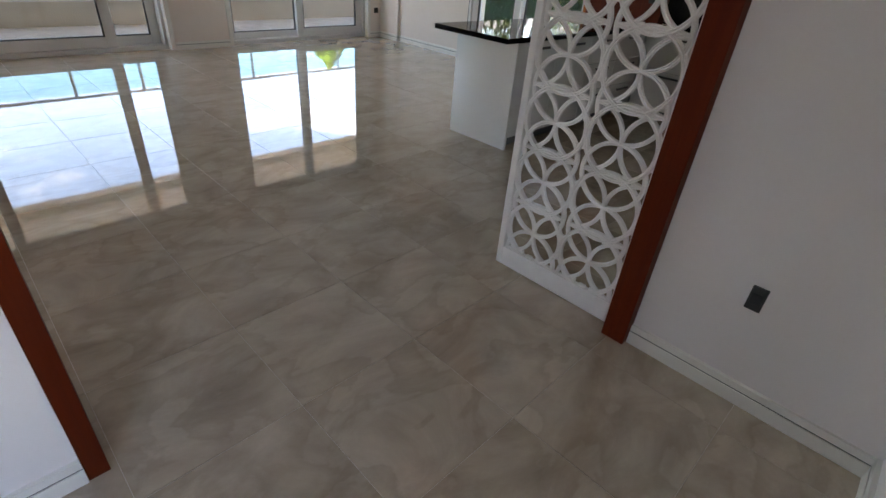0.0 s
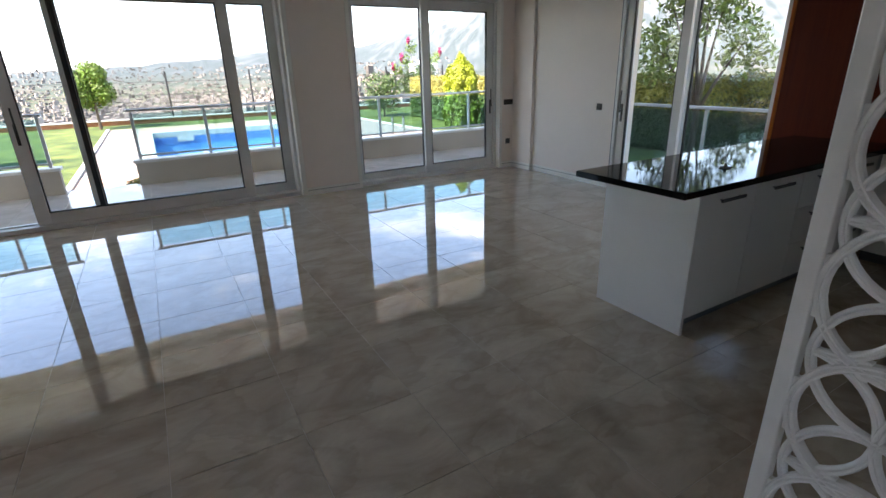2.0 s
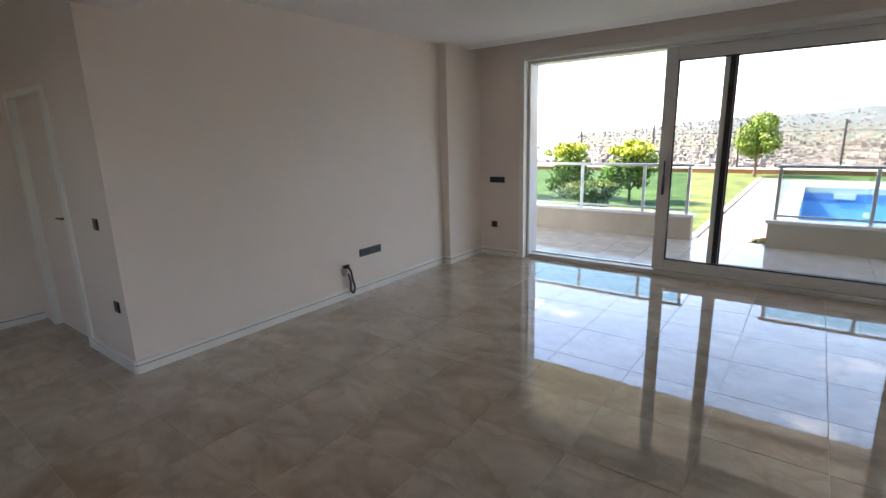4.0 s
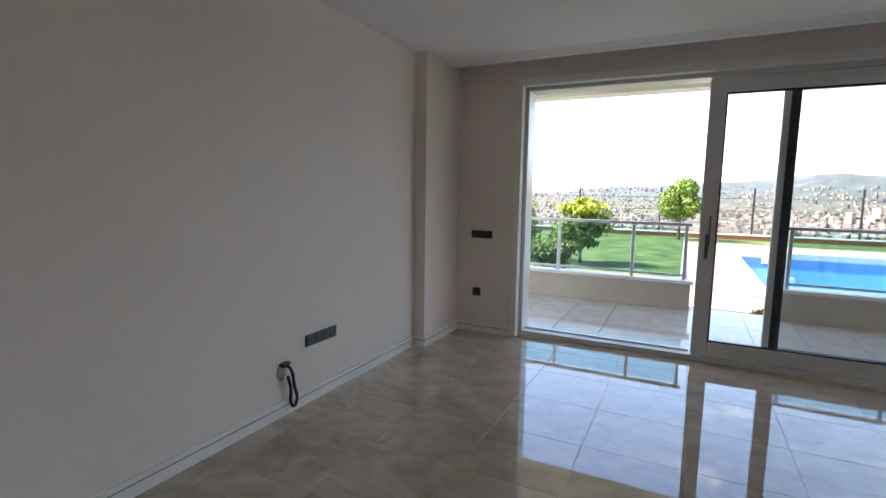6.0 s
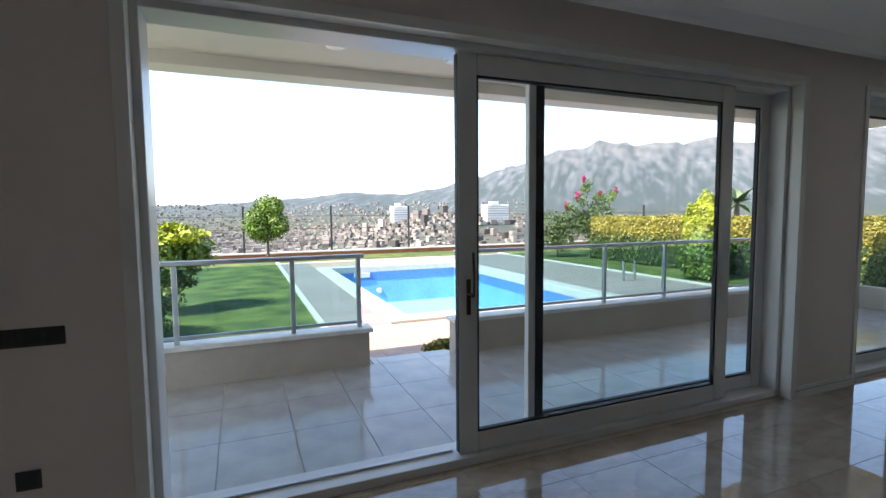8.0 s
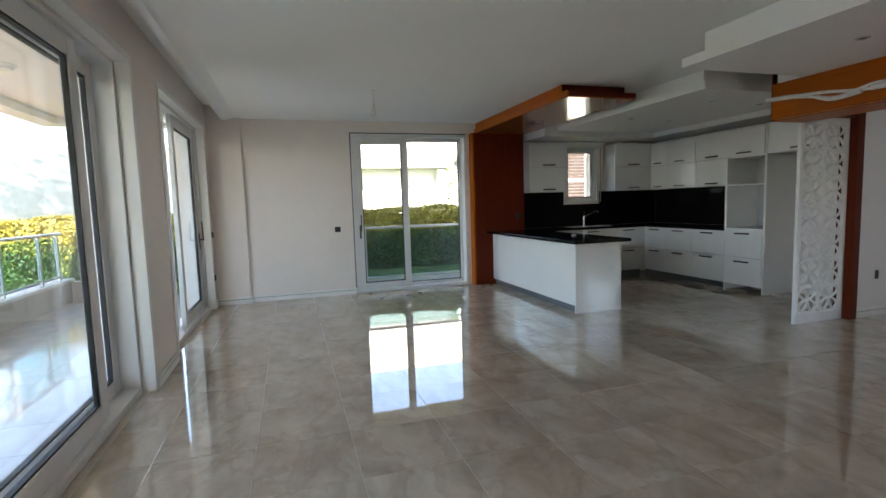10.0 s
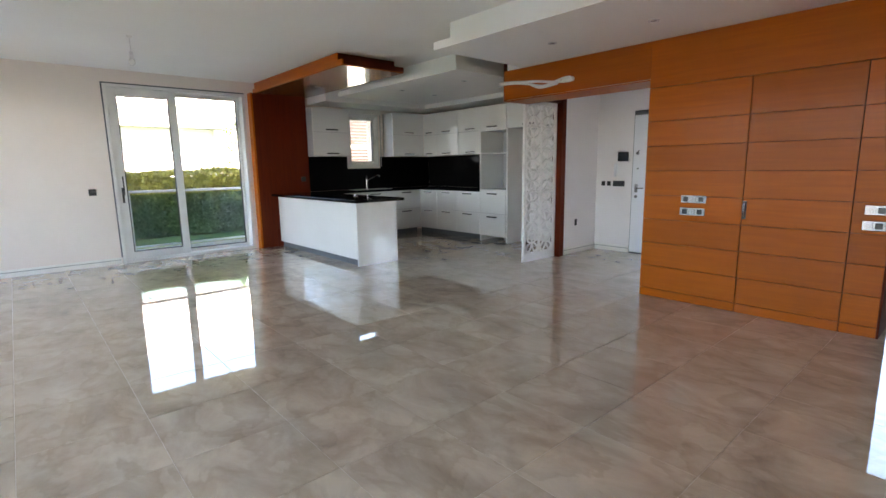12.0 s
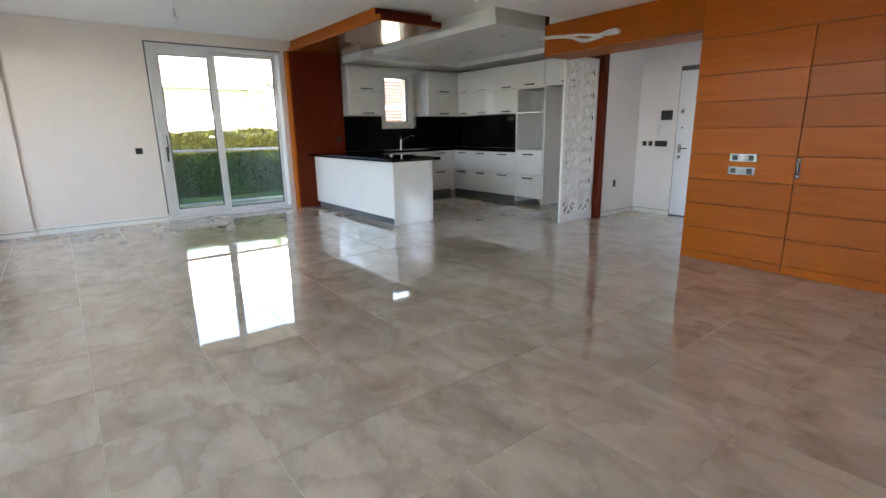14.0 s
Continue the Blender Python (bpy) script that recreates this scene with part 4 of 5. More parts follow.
# cherry panel on the end wall and dropped timber ceiling box; WOODV darkens their -x faces as shade
TBX, TB0, TB1, TBZ = 3.26, 3.08, 4.02, 2.585
tp = thing("timber_panel", (EX - 0.07, 3.6, 0), "cherry-veneered panel between kitchen and glazed door, coloured as in shade", "panel")
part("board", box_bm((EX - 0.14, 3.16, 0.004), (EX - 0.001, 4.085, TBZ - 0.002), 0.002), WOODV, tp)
part("edging", box_bm((EX - 0.145, 4.086, 0.004), (EX - 0.001, 4.12, TBZ - 0.002), 0.002), WOOD, tp, "cherry edging in the plain veneer colour")
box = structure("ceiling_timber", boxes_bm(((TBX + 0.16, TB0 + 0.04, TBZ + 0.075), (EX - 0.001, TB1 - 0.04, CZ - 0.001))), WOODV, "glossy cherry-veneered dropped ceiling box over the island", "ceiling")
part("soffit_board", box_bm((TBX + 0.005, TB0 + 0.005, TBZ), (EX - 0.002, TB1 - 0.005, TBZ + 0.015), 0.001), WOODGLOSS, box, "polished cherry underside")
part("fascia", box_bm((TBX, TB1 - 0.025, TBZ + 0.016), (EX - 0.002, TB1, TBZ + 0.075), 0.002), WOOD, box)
# same cherry as the other fascias, its shade put into the colour
part("fascia", box_bm((TBX, TB0, TBZ + 0.016), (TBX + 0.025, TB1 - 0.026, TBZ + 0.075), 0.002), WOODV, box, "cherry end fascia, coloured as in shade")
part("fascia", box_bm((TBX + 0.026, TB0, TBZ + 0.016), (EX - 0.002, TB0 + 0.025, TBZ + 0.075), 0.002), WOOD, box)
part("upper_fascia", box_bm((TBX + 0.16, TB1 - 0.039, TBZ + 0.076), (EX - 0.002, TB1 - 0.03, CZ - 0.001), 0.001), WOOD, box)


# ---- lamps, switches, sockets ----
def downlight(x, y, z):
    d = thing("downlight", (x, y, z), "small recessed ceiling spotlight with metal ring, unlit", "spotlight", "recessed spotlights")
    bm = bmesh.new()
    a = [bm.verts.new((x + r * math.cos(k * math.pi / 10), y + r * math.sin(k * math.pi / 10), z - h)) for r, h in ((0.045, 0.0), (0.043, 0.006), (0.03, 0.007), (0.027, -0.0)) for k in range(20)]
    for s in range(3):
        for k in range(20):
            bm.faces.new((a[s * 20 + k], a[s * 20 + (k + 1) % 20], a[s * 20 + 20 + (k + 1) % 20], a[s * 20 + 20 + k]))
    part("ring", bm, STEEL, d, "", True)
    part("lamp", cyl_bm((x, y, z - 0.0005), (x, y, z - 0.004), 0.027, 0.024, 16), DARKGREY, d, "dark unlit lamp face")


for p in ((0.79, 3.15, BZ), (-0.18, 3.10, BZ), (-1.15, 3.05, BZ), (2.95, 2.25, 2.53), (3.0, 1.45, 2.53), (4.25, 1.7, 2.53), (4.15, 2.45, 2.53), (4.9, 3.5, TBZ)):
    downlight(*p)

pend = thing("pendant_socket", (4.05, 6.10, CZ), "bare bulb on a short ceiling wire", "lamp")
part("ceiling_rose", cyl_bm((4.05, 6.10, CZ - 0.001), (4.05, 6.10, CZ - 0.02), 0.03, 0.022, 18), TRIM, pend)
part("cable", tube_bm([(4.05, 6.10, CZ - 0.02), (4.055, 6.10, CZ - 0.09), (4.05, 6.10, CZ - 0.17)], 0.004, 6), CABLEW, pend)
part("holder", cyl_bm((4.05, 6.10, CZ - 0.16), (4.05, 6.10, CZ - 0.225), 0.016, 0.02, 14), CABLEW, pend, "white lamp holder")
bm = bmesh.new()
bmesh.ops.create_uvsphere(bm, u_segments=14, v_segments=10, radius=0.032, matrix=Matrix.Translation((4.05, 6.10, CZ - 0.265)) @ Matrix.Diagonal((1, 1, 1.25, 1)))
part("bulb", bm, BULB, pend, "clear glass bulb", True)


def wall_plate(name, c, along, out, w, h, modules, label):
    """A dark modular plate on a wall."""
    c, a, o = Vector(c), Vector(along), Vector(out)
    s = thing(name, c - Vector((0, 0, h / 2)), label, "socket" if "socket" in name else "switch", "dark wall plates")

    def b(u0, u1, z0, z1, d0, d1):
        lo, hi = c + a * u0 + o * d0 + Vector((0, 0, z0)), c + a * u1 + o * d1 + Vector((0, 0, z1))
        return [min(u, v) for u, v in zip(lo, hi)], [max(u, v) for u, v in zip(lo, hi)]
    part("plate", box_bm(*b(-w / 2, w / 2, -h / 2, h / 2, 0.0, 0.009), 0.003), DARKGREY, s)
    for k in range(modules):
        u = -w / 2 + (k + 0.5) * w / modules
        m = min(w / modules, h) * 0.38
        part("insert", box_bm(*b(u - m, u + m, -m, m, 0.009, 0.013), 0.003), BLACK, s)
    return s


wall_plate("wall_switch", (-2.40, WY, 1.057), (1, 0, 0), (0, -1, 0), 0.235, 0.08, 3, "dark grey triple switch plate on the pier")
wall_plate("wall_socket", (-2.445, WY, 0.439), (1, 0, 0), (0, -1, 0), 0.09, 0.085, 1, "dark grey single socket on the pier")
wall_plate("wall_switch", (6.05, WY, 1.063), (1, 0, 0), (0, -1, 0), 0.18, 0.085, 2, "dark grey double switch plate by the terrace door")
wall_plate("wall_socket", (6.05, WY, 0.435), (1, 0, 0), (0, -1, 0), 0.09, 0.085, 1, "dark grey single socket by the terrace door")
wall_plate("wall_switch", (EX, 6.385, 1.058), (0, 1, 0), (-1, 0, 0), 0.09, 0.085, 1, "dark grey single switch beside the end window")
wall_plate("wall_socket", (TX, 6.10, 0.444), (0, 1, 0), (1, 0, 0), 0.33, 0.085, 4, "dark grey four-gang media socket on the plain wall")
wall_plate("wall_socket", (2.04, 0.788, 0.47), (0, 1, 0), (-1, 0, 0), 0.055, 0.10, 1, "black upright socket box on the hall wall")
wall_plate("wall_switch", (-3.068, TY, 1.105), (1, 0, 0), (0, -1, 0), 0.085, 0.085, 1, "black single switch at the corridor corner")
wall_plate("wall_socket", (-2.953, TY, 0.494), (1, 0, 0), (0, -1, 0), 0.085, 0.085, 1, "black single socket at the corridor corner")
wall_plate("wall_switch", (1.655, BW, 1.045), (1, 0, 0), (0, 1, 0), 0.19, 0.085, 3, "black triple switch plate beside the entrance door")
wall_plate("wall_switch", (1.82, BW, 1.045), (1, 0, 0), (0, 1, 0), 0.06, 0.07, 1, "small black switch beside the entrance door")
wall_plate("wall_switch", (1.915, BW, 1.045), (1, 0, 0), (0, 1, 0), 0.06, 0.07, 1, "small black switch beside the entrance door")
wall_plate("wall_socket", (EX - 0.141, 3.28, 1.16), (0, 1, 0), (-1, 0, 0), 0.085, 0.085, 1, "black single socket on the timber panel")

inter = thing("intercom", (1.60, BW + 0.01, 1.15), "black video intercom panel with white handset", "intercom")
part("panel", box_bm((1.515, BW + 0.0005, 1.38), (1.68, BW + 0.025, 1.515), 0.006), BLACK, inter, "black glass panel")
part("handset", box_bm((1.70, BW + 0.0005, 1.15), (1.73, BW + 0.04, 1.35), 0.01), DOORW, inter, "white handset")
part("cord", tube_bm([(1.715, BW + 0.015, 1.375), (1.685, BW + 0.02, 1.35), (1.675, BW + 0.02, 1.25), (1.69, BW + 0.02, 1.18)], 0.004, 6), DOORW, inter, "thin white cord")

tail = thing("cable_tail", (TX + 0.02, 5.725, 0.05), "loose black cable loop hanging from a wall hole", "cable")
bm = bmesh.new()
bmesh.ops.create_uvsphere(bm, u_segments=12, v_segments=8, radius=0.045, matrix=Matrix.Translation((TX + 0.004, 5.705, 0.30)) @ Matrix.Diagonal((0.15, 1, 1.3, 1)))
part("patch", bm, CARCASS, tail, "rough grey plaster patch", True)
part("cable", tube_bm([(TX - 0.005, 5.705, 0.33), (TX + 0.04, 5.725, 0.34), (TX + 0.05, 5.755, 0.29), (TX + 0.045, 5.775, 0.20), (TX + 0.04, 5.805, 0.10), (TX + 0.045, 5.775, 0.05), (TX + 0.04, 5.745, 0.09), (TX + 0.045, 5.745, 0.18), (TX + 0.04, 5.725, 0.27)], 0.011), BLACK, tail, "", True)
part("plug", box_bm((TX + 0.006, 5.68, 0.345), (TX + 0.04, 5.755, 0.365), 0.005), BLACK, tail)


# ---- terrace ----
GZ = -0.16
structure("terrace_slab", boxes_bm(((-6.5, WY + WT, -0.45), (7.75, 10.80, -0.034)), ((EX + WT, 2.0, -0.45), (7.75, WY + WT, -0.034))), GROUT, "concrete terrace slab under the tiles", "terrace")
structure("terrace_side", box_bm((EX + WT, 2.0, -0.034), (7.75, WY + WT, -0.022)), TERR_TILE, "tiled side terrace", "terrace")
structure("roof_slab", boxes_bm(((-6.8, -0.4, 3.21), (8.1, 10.62, 3.5)), ((-6.8, 10.62, 2.885), (8.1, 10.92, 3.5)), ((7.8, 2.0, 2.885), (8.1, 10.62, 3.21))), SOFFIT, "cream rendered roof slab with edge beam over the terrace", "roof")
# out of view; added to keep the sun off the hedge by the end window
structure("shading_storey", box_bm((-6.5, -0.3, 3.501), (7.4, 8.6, 6.9)), SOFFIT, "unseen cream upper storey added to shade the hedge", "wall")
structure("terrace_soffit", box_bm((-6.8, WY + WT, 3.0), (7.8, 10.62, 3.209)), SOFFIT, "cream painted terrace soffit", "ceiling")
structure("terrace_column", box_bm((7.32, 9.05, -0.02), (7.60, 9.35, 3.0), 0.008), WHITEWALL, "white rendered terrace column", "column")
for x, y in ((-0.79, 9.85), (0.30, 9.87), (4.6, 9.85)):
    l = thing("terrace_light", (x, y, 3.0), "round white bulkhead light on the terrace soffit", "lamp", "terrace lights")
    part("base", cyl_bm((x, y, 2.999), (x, y, 2.97), 0.11, 0.10, 24), TRIM, l)
    part("diffuser", cyl_bm((x, y, 2.97), (x, y, 2.94), 0.09, 0.075, 24), BULB, l, "frosted diffuser")


def parapet(name, x0, x1, label):
    w = thing(name, ((x0 + x1) / 2, 10.66, -0.02), label, "parapet", "terrace parapets")
    part("wall", box_bm((x0 + 0.03, 10.59, -0.033), (x1 - 0.03, 10.76, 0.33), 0.004), STUCCO, w)
    part("cap", box_bm((x0, 10.55, 0.331), (x1, 10.79, 0.375), 0.006), CAP, w, "pale stone cap")


def railing(name, p0, p1, z0, posts, label, base=0.06, top=1.13):
    a, b = Vector((*p0, 0)), Vector((*p1, 0))
    d = (b - a).normalized()
    nrm = Vector((-d.y, d.x, 0))
    r = thing(name, (*((a + b) / 2).xy, z0), label, "railing", "glass railings")

    def bx(s0, s1, t, q0, q1):
        c = [a + d * s + nrm * k for s in (s0, s1) for k in (-t, t)]
        return [min(v.x for v in c), min(v.y for v in c), q0], [max(v.x for v in c), max(v.y for v in c), q1]
    length = (b - a).length
    part("top_rail", box_bm(*bx(-0.03, length + 0.03, 0.03, top - 0.03, top + 0.012), 0.008), ALU, r, "aluminium top rail")
    part("bottom_rail", box_bm(*bx(0, length, 0.014, z0 + base - 0.02, z0 + base + 0.012), 0.003), ALU, r)
    for s in posts:
        part("post", box_bm(*bx(s - 0.022, s + 0.022, 0.022, z0 + 0.001, top - 0.03), 0.005), ALU, r, "aluminium post")
    cuts = sorted(posts)
    for s0, s1 in zip(cuts, cuts[1:]):
        p = part("pane", box_bm(*bx(s0 + 0.024, s1 - 0.024, 0.005, z0 + base + 0.013, top - 0.06)), RAILGLASS, r, "green-tinted safety glass")
        p.visible_shadow = False


parapet("parapet", -6.4, -0.34, "low rendered terrace parapet with pale stone cap")
parapet("parapet", 0.58, 7.72, "low rendered terrace parapet beside the garden steps")
railing("railing", (-6.3, 10.66), (-0.43, 10.66), 0.376, [0.03 + 1.03 * k for k in range(6)] + [5.84], "green glass railing with aluminium posts on the parapet")
railing("railing", (0.66, 10.66), (7.6, 10.66), 0.376, [0.03 + 1.03 * k for k in range(7)] + [6.80], "green glass railing with aluminium posts on the parapet")
railing("railing", (7.62, 2.2), (7.62, 8.95), -0.021, [0.03, 1.45, 3.55, 4.88, 6.7], "green glass railing along the side terrace", top=1.0)
single("side_kerb", box_bm((7.55, 9.36, -0.02), (7.70, 10.54, 0.33), 0.004), STUCCO, "low rendered kerb closing the terrace side", "parapet")

# ---- garden ----
PX0, PX1, PY0, PY1 = 0.90, 5.0, 13.25, 20.6
structure("lawn", boxes_bm(((-24, 10.80, -1.8), (-0.42, 25.6, GZ)), ((8.2, 8.0, -1.8), (26, 25.6, GZ)), ((7.76, -14, -1.8), (26, 8.0, GZ)), ((-0.42, 23.4, -1.8), (8.2, 25.6, GZ)), ((7.76, 8.0, -1.8), (8.2, 11.7, GZ))),
          GRASS, "green mown lawn round the pool", "lawn")
structure("garden_path", boxes_bm(((-0.42, 10.80, -1.8), (8.2, 11.7, GZ - 0.02)), ((-0.42, 11.7, -1.8), (0.5, 23.4, GZ - 0.02)), ((0.5, 11.7, -1.8), (8.2, 12.85, GZ - 0.02)), ((5.4, 12.85, -1.8), (8.2, 23.4, GZ - 0.02)), ((0.5, 21.0, -1.8), (5.4, 23.4, GZ - 0.02))),
          GROUT, "concrete bed under the pool paving", "ground")
structure("pool_coping", boxes_bm(((PX0 - 0.38, PY0 - 0.38, -0.3), (PX0, PY1 + 0.38, -0.115)), ((PX1, PY0 - 0.38, -0.3), (PX1 + 0.38, PY1 + 0.38, -0.115)),
          ((PX0, PY0 - 0.38, -0.3), (PX1, PY0, -0.115)), ((PX0, PY1, -0.3), (PX1, PY1 + 0.38, -0.115)), bevel=0.01), COPING, "white stone coping round the pool", "coping")
structure("garden_edging", boxes_bm(((-0.52, 10.80, -0.3), (-0.424, 23.4, -0.12)), ((8.2, 10.80, -0.3), (8.3, 23.4, -0.12)), ((-0.42, 10.82, -0.3), (0.9, 11.1, -0.125))), COPING, "white edging stones between lawn and paving", "edging")
pool = thing("swimming_pool", ((PX0 + PX1) / 2, (PY0 + PY1) / 2, -1.7), "blue tiled swimming pool with pale steps", "pool")
part("shell", boxes_bm(((PX0 - 0.2, PY0 - 0.2, -1.75), (PX0, PY1 + 0.2, -0.31)), ((PX1, PY0 - 0.2, -1.75), (PX1 + 0.2, PY1 + 0.2, -0.31)), ((PX0, PY0 - 0.2, -1.75), (PX1, PY0, -0.31)), ((PX0, PY1, -1.75), (PX1, PY1 + 0.2, -0.31))), POOLTILE, pool)
part("floor", box_bm((PX0, PY0, -1.75), (PX1, PY1, -1.3)), POOLFLOOR, pool)
part("border", boxes_bm(((PX0, PY0, -0.55), (PX0 + 0.01, PY1, -0.301)), ((PX1 - 0.01, PY0, -0.55), (PX1, PY1, -0.301)), ((PX0 + 0.01, PY1 - 0.01, -0.55), (PX1 - 0.01, PY1, -0.301))), POOLDARK, pool, "dark blue mosaic border")
part("skimmer", box_bm((1.6, PY1 - 0.05, -0.46), (2.1, PY1 - 0.011, -0.302), 0.01), CAP, pool, "pale skimmer mouth")
part("nozzle", cyl_bm((2.4, PY1 - 0.01, -0.9), (2.4, PY1 - 0.04, -0.9), 0.09, 0.07, 16), CAP, pool)
for k in range(3):
    part("step", box_bm((PX1 - 1.0, PY0 + 0.001, -1.3), (PX1 - 0.001, PY0 + 1.2 - 0.35 * k, -1.05 + 0.22 * k), 0.01), POOLFLOOR, pool)
for x in (7.0, 7.35):
    st = thing("pool_light_post", (x, 14.9, GZ), "short steel bollard on the pool deck", "bollard", "deck bollards")
    part("post", cyl_bm((x, 14.9, GZ + 0.012), (x, 14.9, 0.32), 0.035, None, 12), STEEL, st, "", True)
    part("head", cyl_bm((x, 14.9, 0.32), (x, 14.9, 0.35), 0.04, 0.03, 12), DARKGREY, st, "", True)
red = structure("garden_wall", boxes_bm(((-24, 25.6, -3), (26, 25.85, 0.0)), bevel=0.01), BRICKRED, "low terracotta edge wall at the end of the garden", "wall")
structure("wall_cap", box_bm((-24, 25.53, 0.001), (26, 25.9, 0.05), 0.008), COPING, "white cap on the garden edge wall", "coping")
fence = thing("garden_fence", (2, 25.7, 0.05), "thin dark metal fence posts with wires", "fence")
for k in range(14):
    x = -18 + 3.3 * k
    part("post", box_bm((x - 0.035, 25.67, 0.05), (x + 0.035, 25.74, 1.85), 0.005), DARKGREY, fence)
for z in (0.45, 0.95, 1.45):
    part("wire", cyl_bm((-18, 25.7, z), (24.9, 25.7, z), 0.008, None, 6), DARKGREY, fence)


# ---- planting ----
def leaf_mesh(name, spots, normals, size, mat, parent=None, seed=1, label=""):
    """Many small folded leaves at the spots, tilted round their normals."""
    rng = np.random.default_rng(seed)
    n = len(spots)
    jit = normals + rng.normal(0, 0.65, (n, 3))
    jit /= np.linalg.norm(jit, axis=1)[:, None] + 1e-9
    ref = rng.normal(0, 1, (n, 3))
    u = np.cross(jit, ref)
    u /= np.linalg.norm(u, axis=1)[:, None] + 1e-9
    v = np.cross(jit, u)
    s = size * rng.uniform(0.6, 1.35, (n, 1))
    q = np.stack([spots - u * s, spots + v * s * 0.5 + jit * s * 0.15, spots + u * s, spots - v * s * 0.5 + jit * s * 0.15], 1).reshape(-1, 3)
    base = ORIGIN[parent.name] if parent else Vector((0, 0, 0))
    q = q - np.array(base)
    me = bpy.data.meshes.new(name)
    me.from_pydata(q.tolist(), [], np.arange(4 * n).reshape(n, 4).tolist())
    me.materials.append(mat)
    ob = new(name, me)
    if parent:
        ob.parent = parent
    ORIGIN[ob.name] = base
    if label:
        ob["label"] = label
    return ob


def crown_points(c, r, n, seed, lump=0.25):
    """Spots over an uneven crown: several lumps, none a plain ball."""
    rng = np.random.default_rng(seed)
    lumps = 9
    dirs = rng.normal(0, 1, (lumps, 3))
    dirs /= np.linalg.norm(dirs, axis=1)[:, None]
    cen = np.array(c) + dirs * np.array(r) * 0.55
    pick = rng.integers(0, lumps, n)
    d = rng.normal(0, 1, (n, 3))
    d /= np.linalg.norm(d, axis=1)[:, None]
    rad = np.array(r) * rng.uniform(0.35, 0.62, (lumps, 1))[pick] * rng.uniform(0.55, 1.05, (n, 1))
    return cen[pick] + d * rad, d


def shrub(name, x, y, h, rx, mat, label, seed, n=2600, size=0.05, stem=True, z0=GZ, low=0.08, top_mat=None):
    s = thing(name, (x, y, z0), label, "shrub" if "tree" not in name else "tree", "")
    rng = random.Random(seed)
    trunk = h * low
    bm = bmesh.new()
    cyl_bm((x, y, z0), (x, y, z0 + trunk + h * 0.25), 0.05 * max(0.5, h / 2), 0.025, 9, bm)
    for k in range(7):
        a = rng.uniform(0, 6.28)
        cyl_bm((x, y, z0 + trunk + h * 0.1), (x + math.cos(a) * rx * 0.6, y + math.sin(a) * rx * 0.6, z0 + trunk + (h - trunk) * rng.uniform(0.4, 0.9)), 0.02, 0.006, 6, bm)
    part("trunk", bm, BARK, s, "", True)
    p, d = crown_points((x, y, z0 + trunk + (h - trunk) * 0.5), (rx, rx, (h - trunk) * 0.52), n, seed)
    leaf_mesh("crown", p, d, size, mat, s, seed)
    if top_mat:
        p, d = crown_points((x, y, z0 + h * 0.88), (rx * 0.9, rx * 0.9, h * 0.16), n // 3, seed + 50)
        leaf_mesh("new_growth", p, d, size, top_mat, s, seed + 50, "yellow new leaves")
    return s


def hedge_mesh(name, x0, x1, y0, y1, h, label, seed, n):
    hd = thing(name, ((x0 + x1) / 2, (y0 + y1) / 2, GZ), label, "hedge")
    part("core", box_bm((x0 + 0.12, y0 + 0.12, GZ + 0.05), (x1 - 0.12, y1 - 0.12, GZ + h - 0.10)), LEAF, hd, "dark woody inside")
    rng = np.random.default_rng(seed)
    lx, ly = x1 - x0, y1 - y0
    areas = np.array([ly * h, ly * lx, lx * h, lx * h])
    f = rng.choice(4, n, p=areas / areas.sum())
    a, b = rng.uniform(0, 1, n), rng.uniform(0, 1, n)
    p, d = np.zeros((n, 3)), np.zeros((n, 3))
    for k, (ax, nn) in enumerate((("w", (-1, 0, 0.2)), ("t", (0, 0, 1)), ("s", (0, -1, 0)), ("n", (0, 1, 0)))):
        m = f == k
        if ax == "w":
            p[m] = np.stack([np.full(m.sum(), x0), y0 + a[m] * ly, GZ + 0.04 + b[m] * (h - 0.04)], 1)
        elif ax == "t":
            p[m] = np.stack([x0 + b[m] * lx, y0 + a[m] * ly, np.full(m.sum(), GZ + h)], 1)
        else:
            p[m] = np.stack([x0 + b[m] * lx, np.full(m.sum(), y0 if ax == "s" else y1), GZ + a[m] * h], 1)
        d[m] = nn
    wob = 0.025 * np.sin(p[:, 1] * 2.3) + 0.025 * np.sin(p[:, 1] * 5.1 + p[:, 2] * 3) + rng.normal(0, 0.028, n)
    p += d * wob[:, None]
    # sunlit top and shaded foot of the hedge put into the leaf colours
    top = p[:, 2] > GZ + h * 0.62 + rng.normal(0, 0.12, n)
    leaf_mesh("leaves", p[~top], d[~top], 0.042, LEAF, hd, seed, "green hedge leaves, darker as in shade")
    leaf_mesh("top_leaves", p[top], d[top], 0.042, LEAFY, hd, seed + 1, "yellow-green hedge tips, coloured as sunlit")
    return hd


hedge_mesh("hedge", 10.2, 11.2, 1.5, 20.0, 1.46, "long clipped hedge along the lawn, yellow-green top coloured as sunlit", 4, 105000)
shrub("round_tree", -0.72, 24.11, 2.42, 0.76, LEAFB, "small ball-trimmed tree on a thin trunk by the fence", 11, 9000, 0.06, low=0.28)
shrub("yellow_shrub", -2.75, 15.51, 1.55, 0.75, LEAFB, "leafy garden shrub with yellow new growth", 12, 3000, 0.06, top_mat=CONIFER)
shrub("yellow_shrub", -4.6, 15.51, 1.5, 0.8, LEAFB, "leafy garden shrub with yellow new growth on the lawn", 13, 2600, 0.06, top_mat=CONIFER)
